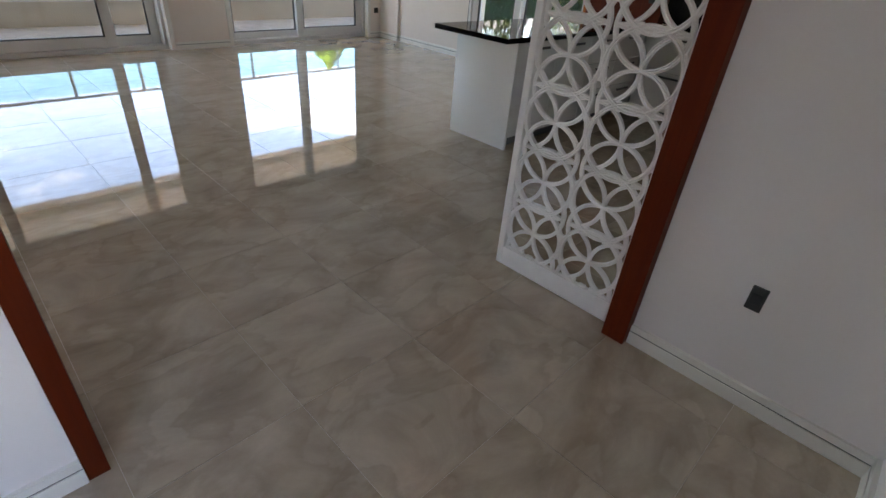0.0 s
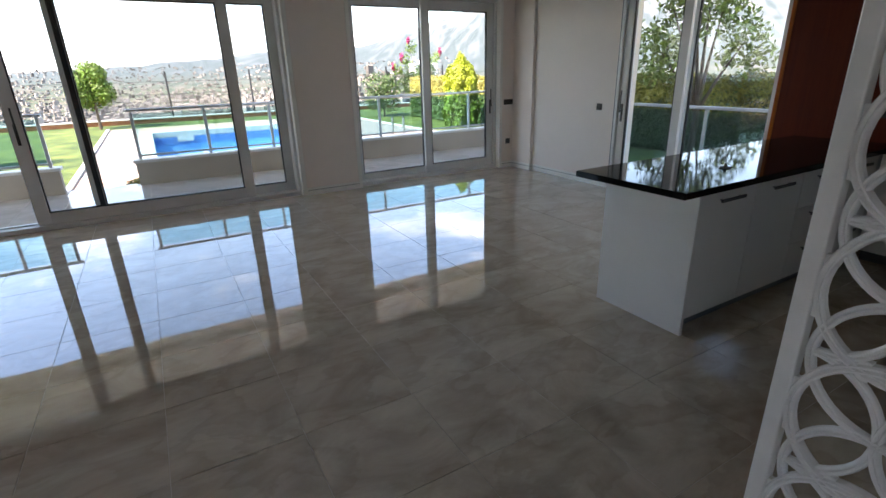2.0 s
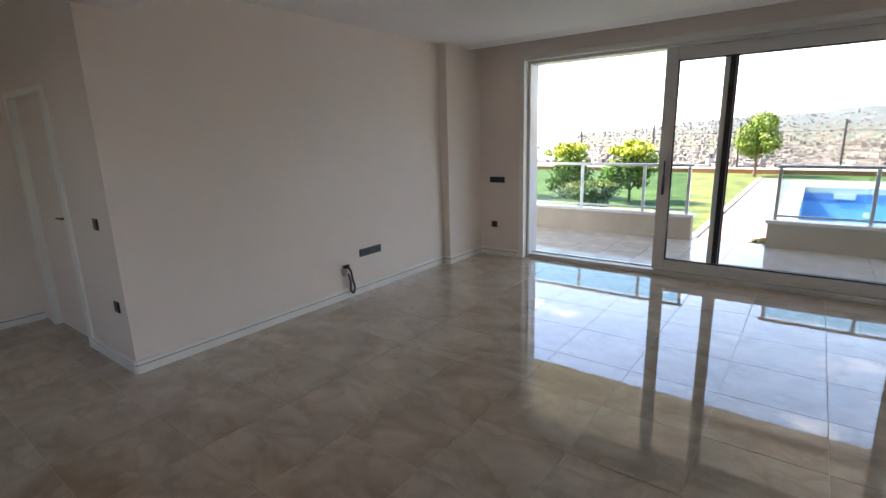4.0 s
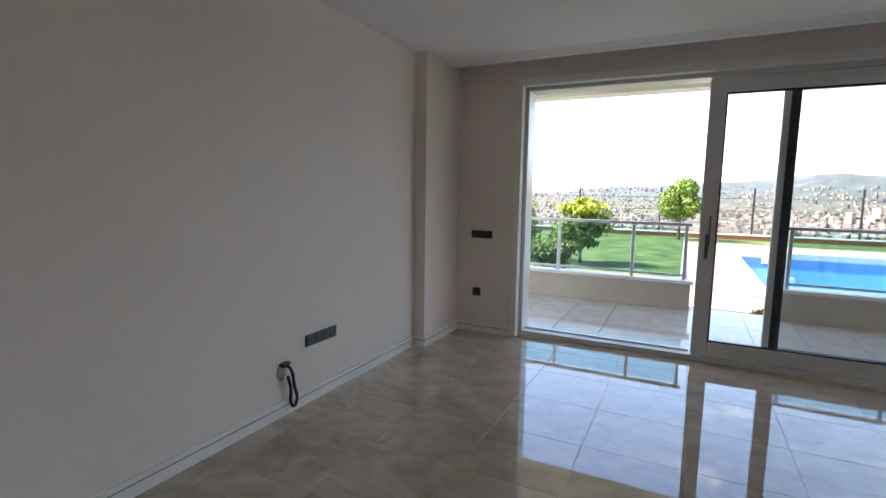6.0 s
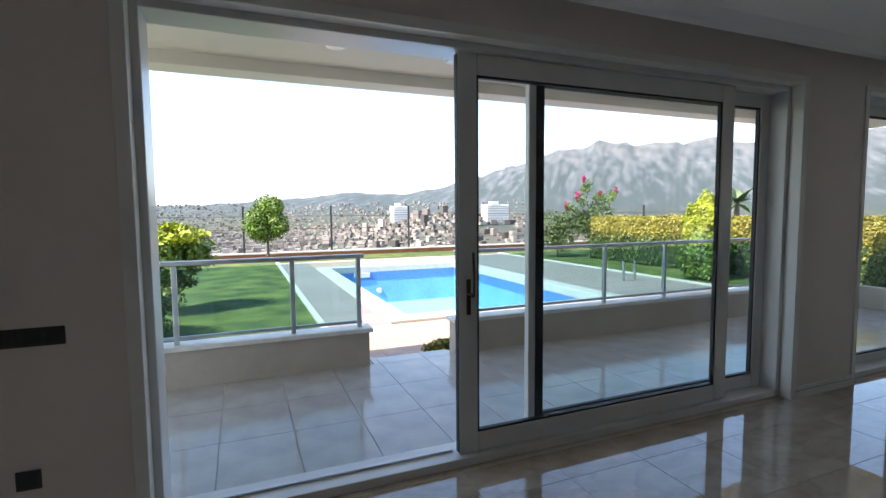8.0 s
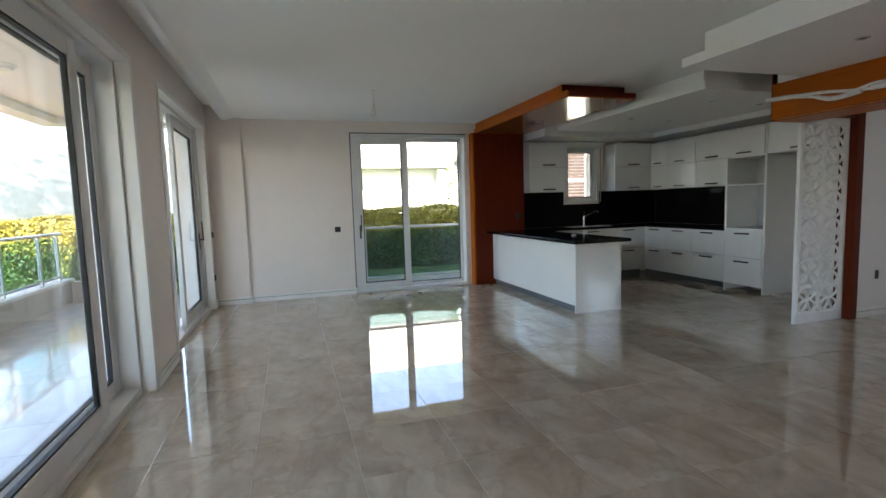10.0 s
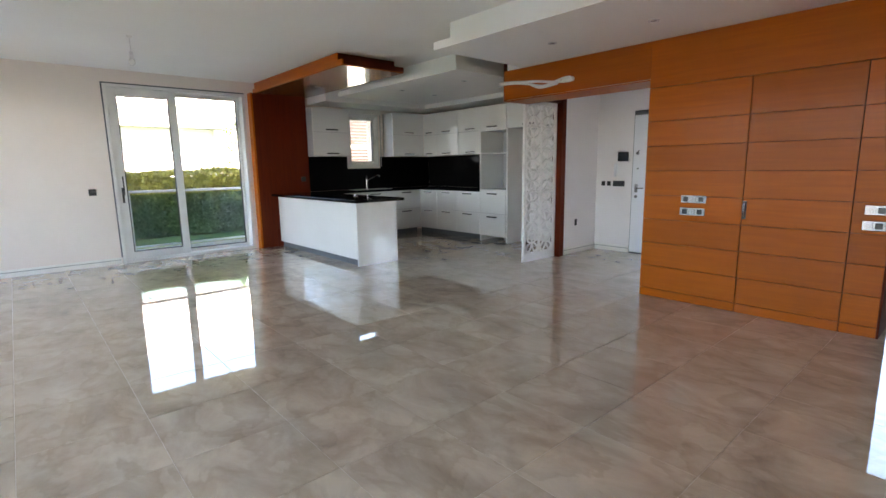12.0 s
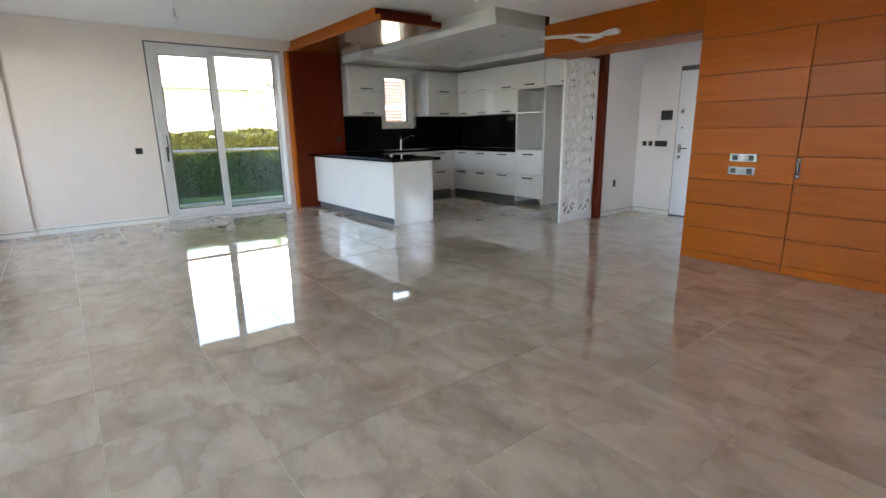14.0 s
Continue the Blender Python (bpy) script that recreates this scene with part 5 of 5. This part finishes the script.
shrub("low_bush", -3.0, 13.36, 0.70, 0.85, LEAF, "low dark rounded bush on the lawn", 14, 3200, 0.04, top_mat=LEAFY)
shrub("dark_bush", -6.6, 15.13, 2.0, 1.0, LEAF, "dark green rounded bush at the lawn edge", 15, 3600, 0.05, top_mat=LEAFB)
shrub("dark_bush", 9.4, 20.93, 1.75, 0.95, LEAF, "dark green rounded bush at the hedge end", 16, 3200, 0.05)
FX, FY = 11.3, 21.21
boug = shrub("flowering_shrub", FX, FY, 2.25, 0.95, LEAF, "tall loose shrub with magenta flowers behind the hedge", 17, 3600, 0.06)
for k, (dx, dy, dz) in enumerate(((-0.5, 0, 2.75), (-0.95, -0.2, 2.1), (0.8, -0.3, 2.3), (0.4, 0.1, 2.25), (-1.15, 0.2, 1.75))):
    tip = Vector((FX + dx, FY + dy, dz))
    part("stem", cyl_bm((FX + dx * 0.4, FY + dy * 0.4, 1.2), tip, 0.018, 0.007, 6), BARK, boug)
    p, d = crown_points(tip, (0.09, 0.09, 0.22), 60, 70 + k)
    leaf_mesh("blossom", p, d, 0.055, PETAL, boug, 70 + k, "magenta blossom")
    p, d = crown_points(tip * 0.8 + Vector((FX, FY, 1.4)) * 0.2, (0.3, 0.3, 0.32), 160, 170 + k)
    leaf_mesh("spray", p, d, 0.05, LEAFB, boug, 170 + k)["kind"] = "stuff"
p, d = crown_points((0.66, 11.05, -0.07), (0.34, 0.12, 0.10), 900, 91)
bed = thing("ground_cover", (0.66, 11.05, GZ), "low yellow-green ground cover by the terrace step", "plant")
leaf_mesh("leaves", p, d, 0.03, LEAFY, bed, 91)
# golden conifer: stacked tapering tiers
CX, CY = 8.98, 14.29
con = thing("golden_conifer", (CX, CY, GZ), "golden clipped conifer in front of the hedge", "tree")
part("trunk", cyl_bm((CX, CY, GZ), (CX, CY, 1.6), 0.07, 0.02, 9), BARK, con, "", True)
rng = np.random.default_rng(30)
for k, (z0, z1, r0, r1) in enumerate(((-0.02, 0.55, 0.80, 1.0), (0.50, 0.98, 1.0, 0.86), (0.92, 1.34, 0.80, 0.86), (1.28, 1.64, 0.86, 0.60), (1.56, 1.92, 0.62, 0.06))):
    u, a = rng.uniform(0, 1, 5200), rng.uniform(0, 6.283, 5200)
    rad = 0.50 * (r0 + (r1 - r0) * u) * (0.9 + 0.22 * np.sin(5 * a + 3 * k) * np.sin(2 * a + k) + rng.normal(0, 0.09, 5200))
    p = np.stack([CX + rad * np.cos(a), CY + rad * np.sin(a), z0 + (z1 - z0) * u + rng.normal(0, 0.05, 5200)], 1)
    d = np.stack([np.cos(a), np.sin(a), np.full(5200, 0.8)], 1)
    leaf_mesh("tier", p, d, 0.045, LEAFB if k < 2 else CONIFER, con, 30 + k)
gt = thing("garden_tree", (9.55, 7.18, GZ), "small leafy multi-stemmed tree in front of the hedge", "tree")
bm = cyl_bm((9.55, 7.18, GZ), (9.58, 7.2, 0.75), 0.07, 0.055, 9)
limbs = ((0.1, 1.0, 2.1), (0.2, 0.45, 2.7), (-0.2, -0.35, 2.4), (0.3, -0.5, 1.9), (-0.4, 0.6, 1.8), (0.1, 0.1, 3.0), (0.0, 0.9, 2.9))
for dx, dy, z in limbs:
    cyl_bm((9.58, 7.2, 0.72), (9.58 + dx * 0.5, 7.2 + dy * 0.45, 0.75 + (z - 0.75) * 0.5), 0.04, 0.026, 7, bm)
    cyl_bm((9.58 + dx * 0.5, 7.2 + dy * 0.45, 0.75 + (z - 0.75) * 0.5), (9.58 + dx, 7.2 + dy, z), 0.026, 0.008, 7, bm)
part("trunk", bm, BARK, gt, "", True)
pts = [crown_points((9.58 + dx, 7.2 + dy, z - 0.15), (0.55, 0.6, 0.55), 560, 200 + k) for k, (dx, dy, z) in enumerate(limbs)]
leaf_mesh("crown", np.concatenate([p for p, d in pts]), np.concatenate([d for p, d in pts]), 0.05, LEAFT, gt, 201)
for k, (x, y, h) in enumerate(((13.6, 6.2, 3.4), (14.2, 1.2, 3.2))):
    t = thing("sapling", (x, y, GZ), "thin young tree with sparse leaves", "tree", "saplings")
    bm = cyl_bm((x, y, GZ), (x, y, GZ + h * 0.8), 0.035, 0.012, 8)
    rng = random.Random(k)
    tips = []
    for j in range(9):
        a, z = rng.uniform(0, 6.28), GZ + h * rng.uniform(0.45, 0.8)
        e = Vector((x + 0.65 * math.cos(a), y + 0.65 * math.sin(a), z + rng.uniform(0.1, 0.6)))
        cyl_bm((x, y, z), e, 0.012, 0.004, 6, bm)
        tips.append(e)
    part("trunk", bm, BARK, t, "", True)
    rs = np.random.default_rng(k)
    pts = np.concatenate([np.array(e) + rs.normal(0, 0.16, (60, 3)) for e in tips])
    leaf_mesh("crown", pts, np.tile((0, 0, 1.0), (len(pts), 1)), 0.06, LEAFB, t, k)
for k, (x, y, h) in enumerate(((18.3, 20.4, 3.6),)):
    t = thing("palm", (x, y, GZ), "small fan palm beyond the hedge", "tree")
    part("trunk", cyl_bm((x, y, GZ), (x, y, GZ + h * 0.55), 0.14, 0.10, 10), BARK, t, "", True)
    bm = bmesh.new()
    for j in range(30):
        a, e, ln = j * 2.4, -0.15 + 1.5 * ((j * 11) % 30) / 30, 0.85 + 0.35 * ((j * 7) % 5) / 5
        c = Vector((x, y, GZ + h * 0.55))
        q = [c + Vector((math.cos(a) * math.cos(e) * u * ln, math.sin(a) * math.cos(e) * u * ln, math.sin(e) * u * ln - 0.28 * u * u)) for u in (0, 0.35, 0.7, 1.0)]
        side = Vector((-math.sin(a), math.cos(a), 0))
        w = (0.03, 0.14, 0.12, 0.02)
        vs = [[bm.verts.new(p + side * s * b) for s in (-1, 1)] for p, b in zip(q, w)]
        for m in range(3):
            bm.faces.new((vs[m][0], vs[m][1], vs[m + 1][1], vs[m + 1][0]))
    part("fronds", bm, LEAF, t)

# ---- neighbouring houses ----
ROOFGREY = material("grey_roof_edge", (0.42, 0.41, 0.40), 0.7, noise_scale=2, vary=0.08)
ROOFTILE = material("clay_roof_tile", (0.34, 0.16, 0.09), 0.8, noise_scale=3, vary=0.2, stretch=(1, 1, 8))
SHUTTER = material("brown_slats", (0.05, 0.028, 0.018), 0.6, noise_scale=4, vary=0.2)
nb = thing("house", (21, 3, GZ), "white rendered villa with flat grey roof edge beyond the hedge", "house")
part("wall", boxes_bm(((18.0, -7.0, GZ), (26, 9.0, 2.85)), ((20.0, -7.0, 3.6), (26, 7.0, 6.2))), WHITEWALL, nb)
part("roof", boxes_bm(((17.3, 0.6, 2.86), (26.2, 5.6, 3.59)), bevel=0.02), ROOFGREY, nb, "flat grey roof edge")
part("pillar", box_bm((17.6, 0.9, GZ), (17.9, 1.2, 2.85), 0.01), WHITEWALL, nb)
part("pillar", box_bm((17.6, 5.0, GZ), (17.9, 5.3, 2.85), 0.01), WHITEWALL, nb)
side = thing("annex", (15.0, -3.5, GZ), "white annex with brown louvred window beside the hedge", "house")
part("wall", box_bm((14.0, -8.0, GZ), (17.2, -0.4, 4.0)), WHITEWALL, side)
wd = part("window", boxes_bm(((13.94, -3.4, 1.05), (13.999, -3.3, 3.2)), ((13.94, -0.9, 1.05), (13.999, -0.8, 3.2)), ((13.94, -3.3, 3.1), (13.999, -0.9, 3.2)), ((13.94, -3.3, 1.05), (13.999, -0.9, 1.12)),
                                 ((13.93, -2.15, 1.12), (13.998, -2.05, 3.1)), ((13.93, -3.3, 2.08), (13.997, -2.15, 2.18)), ((13.93, -2.05, 2.08), (13.997, -0.9, 2.18))), PVC, side, "white cross-barred frame")
for k in range(17):
    z = 1.14 + k * 0.115
    for y0, y1 in ((-3.3, -2.16), (-2.04, -0.9)):
        part("slat", box_bm((13.96, y0, z), (13.996, y1, z + 0.085)), SHUTTER, wd, "brown louvre slat")
# ---- distance: one terrain sheet to the horizon ----
def land_material():
    m = bpy.data.materials.new("far_land")
    m.use_nodes = True
    n, l = m.node_tree.nodes, m.node_tree.links
    b = n["Principled BSDF"]
    b.inputs["Roughness"].default_value = 0.95
    co = n.new("ShaderNodeTexCoord")
    t1, t2, t3 = n.new("ShaderNodeTexNoise"), n.new("ShaderNodeTexNoise"), n.new("ShaderNodeTexVoronoi")
    t1.inputs["Scale"].default_value, t1.inputs["Detail"].default_value = 0.016, 9.0
    t2.inputs["Scale"].default_value, t2.inputs["Detail"].default_value = 0.017, 12.0
    t2.inputs["Roughness"].default_value = 0.6
    t3.inputs["Scale"].default_value = 0.035
    for t in (t1, t3):
        l.new(co.outputs["Object"], t.inputs["Vector"])
    steep = n.new("ShaderNodeMapping")
    steep.inputs["Scale"].default_value = (0.32, 1.3, 0.45)
    turn = n.new("ShaderNodeMapping")
    turn.inputs["Rotation"].default_value = (0, 0, -0.85)
    l.new(co.outputs["Object"], turn.inputs["Vector"])
    l.new(turn.outputs["Vector"], steep.inputs["Vector"])
    l.new(steep.outputs["Vector"], t2.inputs["Vector"])
    r1 = n.new("ShaderNodeValToRGB")
    e = r1.color_ramp.elements
    e[0].position, e[0].color = 0.36, (0.035, 0.055, 0.03, 1)
    e[1].position, e[1].color = 0.66, (0.13, 0.105, 0.075, 1)
    e.new(0.5).color = (0.07, 0.08, 0.045, 1)
    l.new(t1.outputs["Fac"], r1.inputs["Fac"])
    r3 = n.new("ShaderNodeValToRGB")
    r3.color_ramp.elements[0].position, r3.color_ramp.elements[1].position = 0.0, 0.24
    r3.color_ramp.elements[0].color, r3.color_ramp.elements[1].color = (1, 1, 1, 1), (0, 0, 0, 1)
    l.new(t3.outputs["Distance"], r3.inputs["Fac"])
    mx = n.new("ShaderNodeMixRGB")
    mx.inputs[2].default_value = (0.34, 0.28, 0.24, 1)
    l.new(r3.outputs["Color"], mx.inputs[0])
    l.new(r1.outputs["Color"], mx.inputs[1])
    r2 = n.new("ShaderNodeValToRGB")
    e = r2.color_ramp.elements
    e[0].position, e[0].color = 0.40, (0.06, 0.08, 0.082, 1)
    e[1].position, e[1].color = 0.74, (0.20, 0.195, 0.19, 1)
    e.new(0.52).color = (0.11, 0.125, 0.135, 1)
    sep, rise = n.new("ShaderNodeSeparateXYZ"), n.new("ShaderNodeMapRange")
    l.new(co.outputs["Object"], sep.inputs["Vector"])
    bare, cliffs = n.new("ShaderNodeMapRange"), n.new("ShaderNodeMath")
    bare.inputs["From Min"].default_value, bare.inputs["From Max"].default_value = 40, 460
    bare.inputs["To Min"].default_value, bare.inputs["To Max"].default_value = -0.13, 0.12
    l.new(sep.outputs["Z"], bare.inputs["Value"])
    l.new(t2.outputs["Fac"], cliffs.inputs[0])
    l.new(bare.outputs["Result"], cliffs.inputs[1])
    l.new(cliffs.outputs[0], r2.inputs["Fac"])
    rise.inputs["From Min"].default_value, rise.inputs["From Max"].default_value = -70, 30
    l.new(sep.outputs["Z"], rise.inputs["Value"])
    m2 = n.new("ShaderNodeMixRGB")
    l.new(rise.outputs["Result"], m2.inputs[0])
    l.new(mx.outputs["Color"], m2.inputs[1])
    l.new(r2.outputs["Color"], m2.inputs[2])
    l.new(m2.outputs["Color"], b.inputs["Base Color"])
    return m


def ridge(az):
    """Elevation in degrees of the skyline at an azimuth, degrees from +x."""
    return float(np.interp(az, (-20, 5, 20, 30, 40, 47, 55, 62, 67, 72, 80, 88, 96, 104, 130), (4.5, 6.0, 7.0, 7.2, 7.45, 7.4, 6.6, 4.8, 3.2, 2.3, 2.5, 1.6, 0.9, 0.1, -1.2)))


def land_height(x, y):
    r = math.hypot(x, y)
    az = math.degrees(math.atan2(y, x))
    if az < -90:
        az += 360
    h = float(np.interp(r, (0, 30, 60, 150, 500, 1000, 1800, 4600), (-2.0, -2.2, -6, -20, -52, -78, -92, -92)))
    if -40 < az < 112 and r > 1100:
        peak = 3900 * math.tan(radians(ridge(az))) + 92
        u = min(1, max(0, (r - 2300) / 1600))
        foot = min(1, max(0, (r - 1100) / 1500))
        n1 = noise.fractal(Vector((az * 0.16, r / 2600, 0.3)), 1.0, 2.1, 6)
        n2 = noise.fractal(Vector((az * 0.75, r / 1300, 1.7)), 1.0, 2.1, 5)
        rock = 1.0 if peak > 330 else 0.25
        h += peak * (0.86 * u * u * (3 - 2 * u) + 0.14 * foot) * (0.97 + 0.09 * n1) + rock * u * (18 * n1 + 18 * n2)
    elif r > 200:
        h += 4 * noise.fractal(Vector((x / 300, y / 300, 0.3)), 1.0, 2.0, 4)
    h += 50 * math.exp(-((x - 285) ** 2 + (y - 570) ** 2) / (2 * 80 ** 2)) + 34 * math.exp(-((x - 165) ** 2 + (y - 650) ** 2) / (2 * 75 ** 2))
    return h


AZ = 640
RAD = [0.0] + [18 * (1300 / 18) ** (k / 45) for k in range(45)] + [1300 + 50 * k for k in range(20)] + [2300 + 22 * k for k in range(75)] + [4000, 4150, 4400, 4700]
verts, faces = [], []
for r in RAD:
    for k in range(AZ):
        a = 2 * math.pi * k / AZ
        x, y = r * math.cos(a), r * math.sin(a)
        verts.append((x, y, land_height(x, y)))
for i in range(len(RAD) - 1):
    for k in range(AZ):
        faces.append((i * AZ + k, (i + 1) * AZ + k, (i + 1) * AZ + (k + 1) % AZ, i * AZ + (k + 1) % AZ))
me = bpy.data.meshes.new("ground")
me.from_pydata(verts, [], faces)
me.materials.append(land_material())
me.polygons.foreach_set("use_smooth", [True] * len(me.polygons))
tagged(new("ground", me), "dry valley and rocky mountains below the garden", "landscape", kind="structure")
SEA = material("sea", (0.22, 0.36, 0.46), 0.25, noise_scale=0.02, vary=0.06)
structure("water", boxes_bm(((-4600, 1500, -99), (-250, 4700, -86))), SEA, "pale blue sea along the horizon", "sea")

def far_block(x, y, w, z0, floors, label):
    """A distant slab block with a stair tower and a balcony band on each floor."""
    top = z0 + floors * 2.9
    b = thing("apartment_building", (x, y, z0 - 45), label, "building", "far blocks")
    part("wall", boxes_bm(((x - w / 2, y, z0 - 45), (x + w / 2, y + 15, top)), ((x - w * 0.28, y - 1, top), (x + w * 0.02, y + 8, top + 3.5))), WHITEWALL, b)
    for k in range(floors):
        part("balcony", box_bm((x - w / 2 + 0.5, y - 1.1, z0 + 2.9 * k), (x + w / 2 - 0.5, y - 0.01, z0 + 2.9 * k + 1.2)), ROOFGREY, b)


far_block(287, 530, 30, -13, 8, "white hotel block on a far hillside")
far_block(186, 600, 20, -8, 6, "white apartment block above the hillside village")
# far town: many small blocks, too many to count
rng = random.Random(5)
tv, tf = [], []
for k in range(14000):
    az, r = radians(rng.uniform(15, 128)), 130 + 1900 * rng.random() ** 1.1
    pick = rng.random()
    w, d, h = rng.uniform(4, 9), rng.uniform(4, 9), rng.uniform(3, 6) if rng.random() < 0.9 else rng.uniform(8, 14)
    if pick < 0.10:
        az, r = radians(rng.gauss(73, 5)), rng.uniform(480, 760)
        w, d, h = rng.uniform(3, 6.5), rng.uniform(3, 6), rng.uniform(2.2, 4.2)
    elif pick < 0.55:
        az, r = radians(rng.uniform(58, 126)), 900 + 3300 * rng.random()
        w, d, h = rng.uniform(6, 16), rng.uniform(6, 14), rng.uniform(4, 8) if rng.random() < 0.86 else rng.uniform(9, 18)
    x, y = r * math.cos(az), r * math.sin(az)
    z = land_height(x, y) - 1
    if z > 60:
        continue
    if r < 300:
        h = min(h, 5)
    b = len(tv)
    c, s = math.cos(az * 3), math.sin(az * 3)
    for q in ((0, 0, 0), (1, 0, 0), (1, 1, 0), (0, 1, 0), (0, 0, 1), (1, 0, 1), (1, 1, 1), (0, 1, 1)):
        u, v = (q[0] - 0.5) * w, (q[1] - 0.5) * d
        tv.append((x + c * u - s * v, y + s * u + c * v, z + q[2] * h))
    tf += [(b + i, b + j, b + m, b + n) for i, j, m, n in ((4, 5, 6, 7), (0, 1, 5, 4), (1, 2, 6, 5), (2, 3, 7, 6), (3, 0, 4, 7))]
me = bpy.data.meshes.new("town")
me.from_pydata(tv, [], tf)
me.materials.append(material("town_walls", (0.23, 0.20, 0.175), 0.8, per_island=0.7))
tagged(new("town", me), "white and terracotta town blocks across the valley", "town", kind="stuff")

# ---- paving and floor pieces ----
def tile_mesh(name, w, d, mat, t=0.012, bev=0.0007):
    bm = box_bm((-w / 2, -d / 2, -t), (w / 2, d / 2, 0), 0)
    bmesh.ops.bevel(bm, geom=[e for e in bm.edges if all(v.co.z > -1e-6 for v in e.verts)], offset=bev, segments=1, affect="EDGES")
    me = bpy.data.meshes.new(name)
    bm.to_mesh(me)
    bm.free()
    me.materials.append(mat)
    return me


def lay(parent, name, mat, x0, x1, y0, y1, w, d, z, gap, ox=0.0, oy=0.0, skip=None):
    """Tiles of w by d over a field, cut at its edges; alike tiles share one mesh."""
    meshes = {}
    i0, i1 = math.floor((x0 - ox) / w), math.ceil((x1 - ox) / w)
    j0, j1 = math.floor((y0 - oy) / d), math.ceil((y1 - oy) / d)
    for i in range(i0, i1):
        for j in range(j0, j1):
            a0, a1 = max(x0, ox + i * w), min(x1, ox + (i + 1) * w)
            b0, b1 = max(y0, oy + j * d), min(y1, oy + (j + 1) * d)
            if a1 - a0 < 0.03 or b1 - b0 < 0.03 or (skip and skip((a0 + a1) / 2, (b0 + b1) / 2)):
                continue
            key = (round(a1 - a0, 3), round(b1 - b0, 3))
            if key not in meshes:
                meshes[key] = tile_mesh(name, key[0] - gap, key[1] - gap, mat)
            ob = new(name, meshes[key])
            ob.location = ((a0 + a1) / 2, (b0 + b1) / 2, z + 0.0004 * ((i * 7 + j * 3) % 3))
            ob.parent = parent


floor = structure("floor", box_bm((-5.1, 0.02, -0.40), (EX + WT, WY + WT, -0.201)), GROUT, "polished taupe marble-look porcelain tiled floor", "floor")
lay(floor, "tile", FLOOR_TILE, -4.9, EX, BW, WY + 0.04, 0.557, 0.557, 0.0, 0.0026, -1.50, 5.70)
terrace = structure("terrace", box_bm((-6.5, WY + WT, -0.50), (7.75, 10.80, -0.451)), GROUT, "glossy beige tiled terrace floor", "terrace")
lay(terrace, "tile", TERR_TILE, -6.4, 7.72, WY + WT, 10.59, 0.50, 0.63, -0.020, 0.004, -1.76, 8.65)
lay(terrace, "tile", TERR_TILE, -0.33, 0.57, 10.59, 10.79, 0.50, 0.63, -0.020, 0.004, -1.76, 8.65)
paving = structure("pavement", box_bm((-0.4, 11.2, -1.9), (8.1, 23.3, -1.81)), GROUT, "pool surround of terracotta paving and grey decking", "pavement")
lay(paving, "paver", PINK, -0.42, 8.2, 11.12, PY0 - 0.40, 0.6, 0.45, GZ, 0.006, 0, 11.12)
lay(paving, "plank", DECK, -0.42, PX0 - 0.39, PY0 - 0.40, 23.4, 0.94, 0.28, GZ, 0.008, -0.42, PY0)
lay(paving, "plank", DECK, PX1 + 0.39, 8.2, PY0 - 0.40, 23.4, 2.85, 0.28, GZ, 0.008, PX1 + 0.39, PY0)
lay(paving, "paver", PINK, PX0 - 0.39, PX1 + 0.39, PY1 + 0.39, 23.4, 0.6, 0.45, GZ, 0.006, 0, PY1)
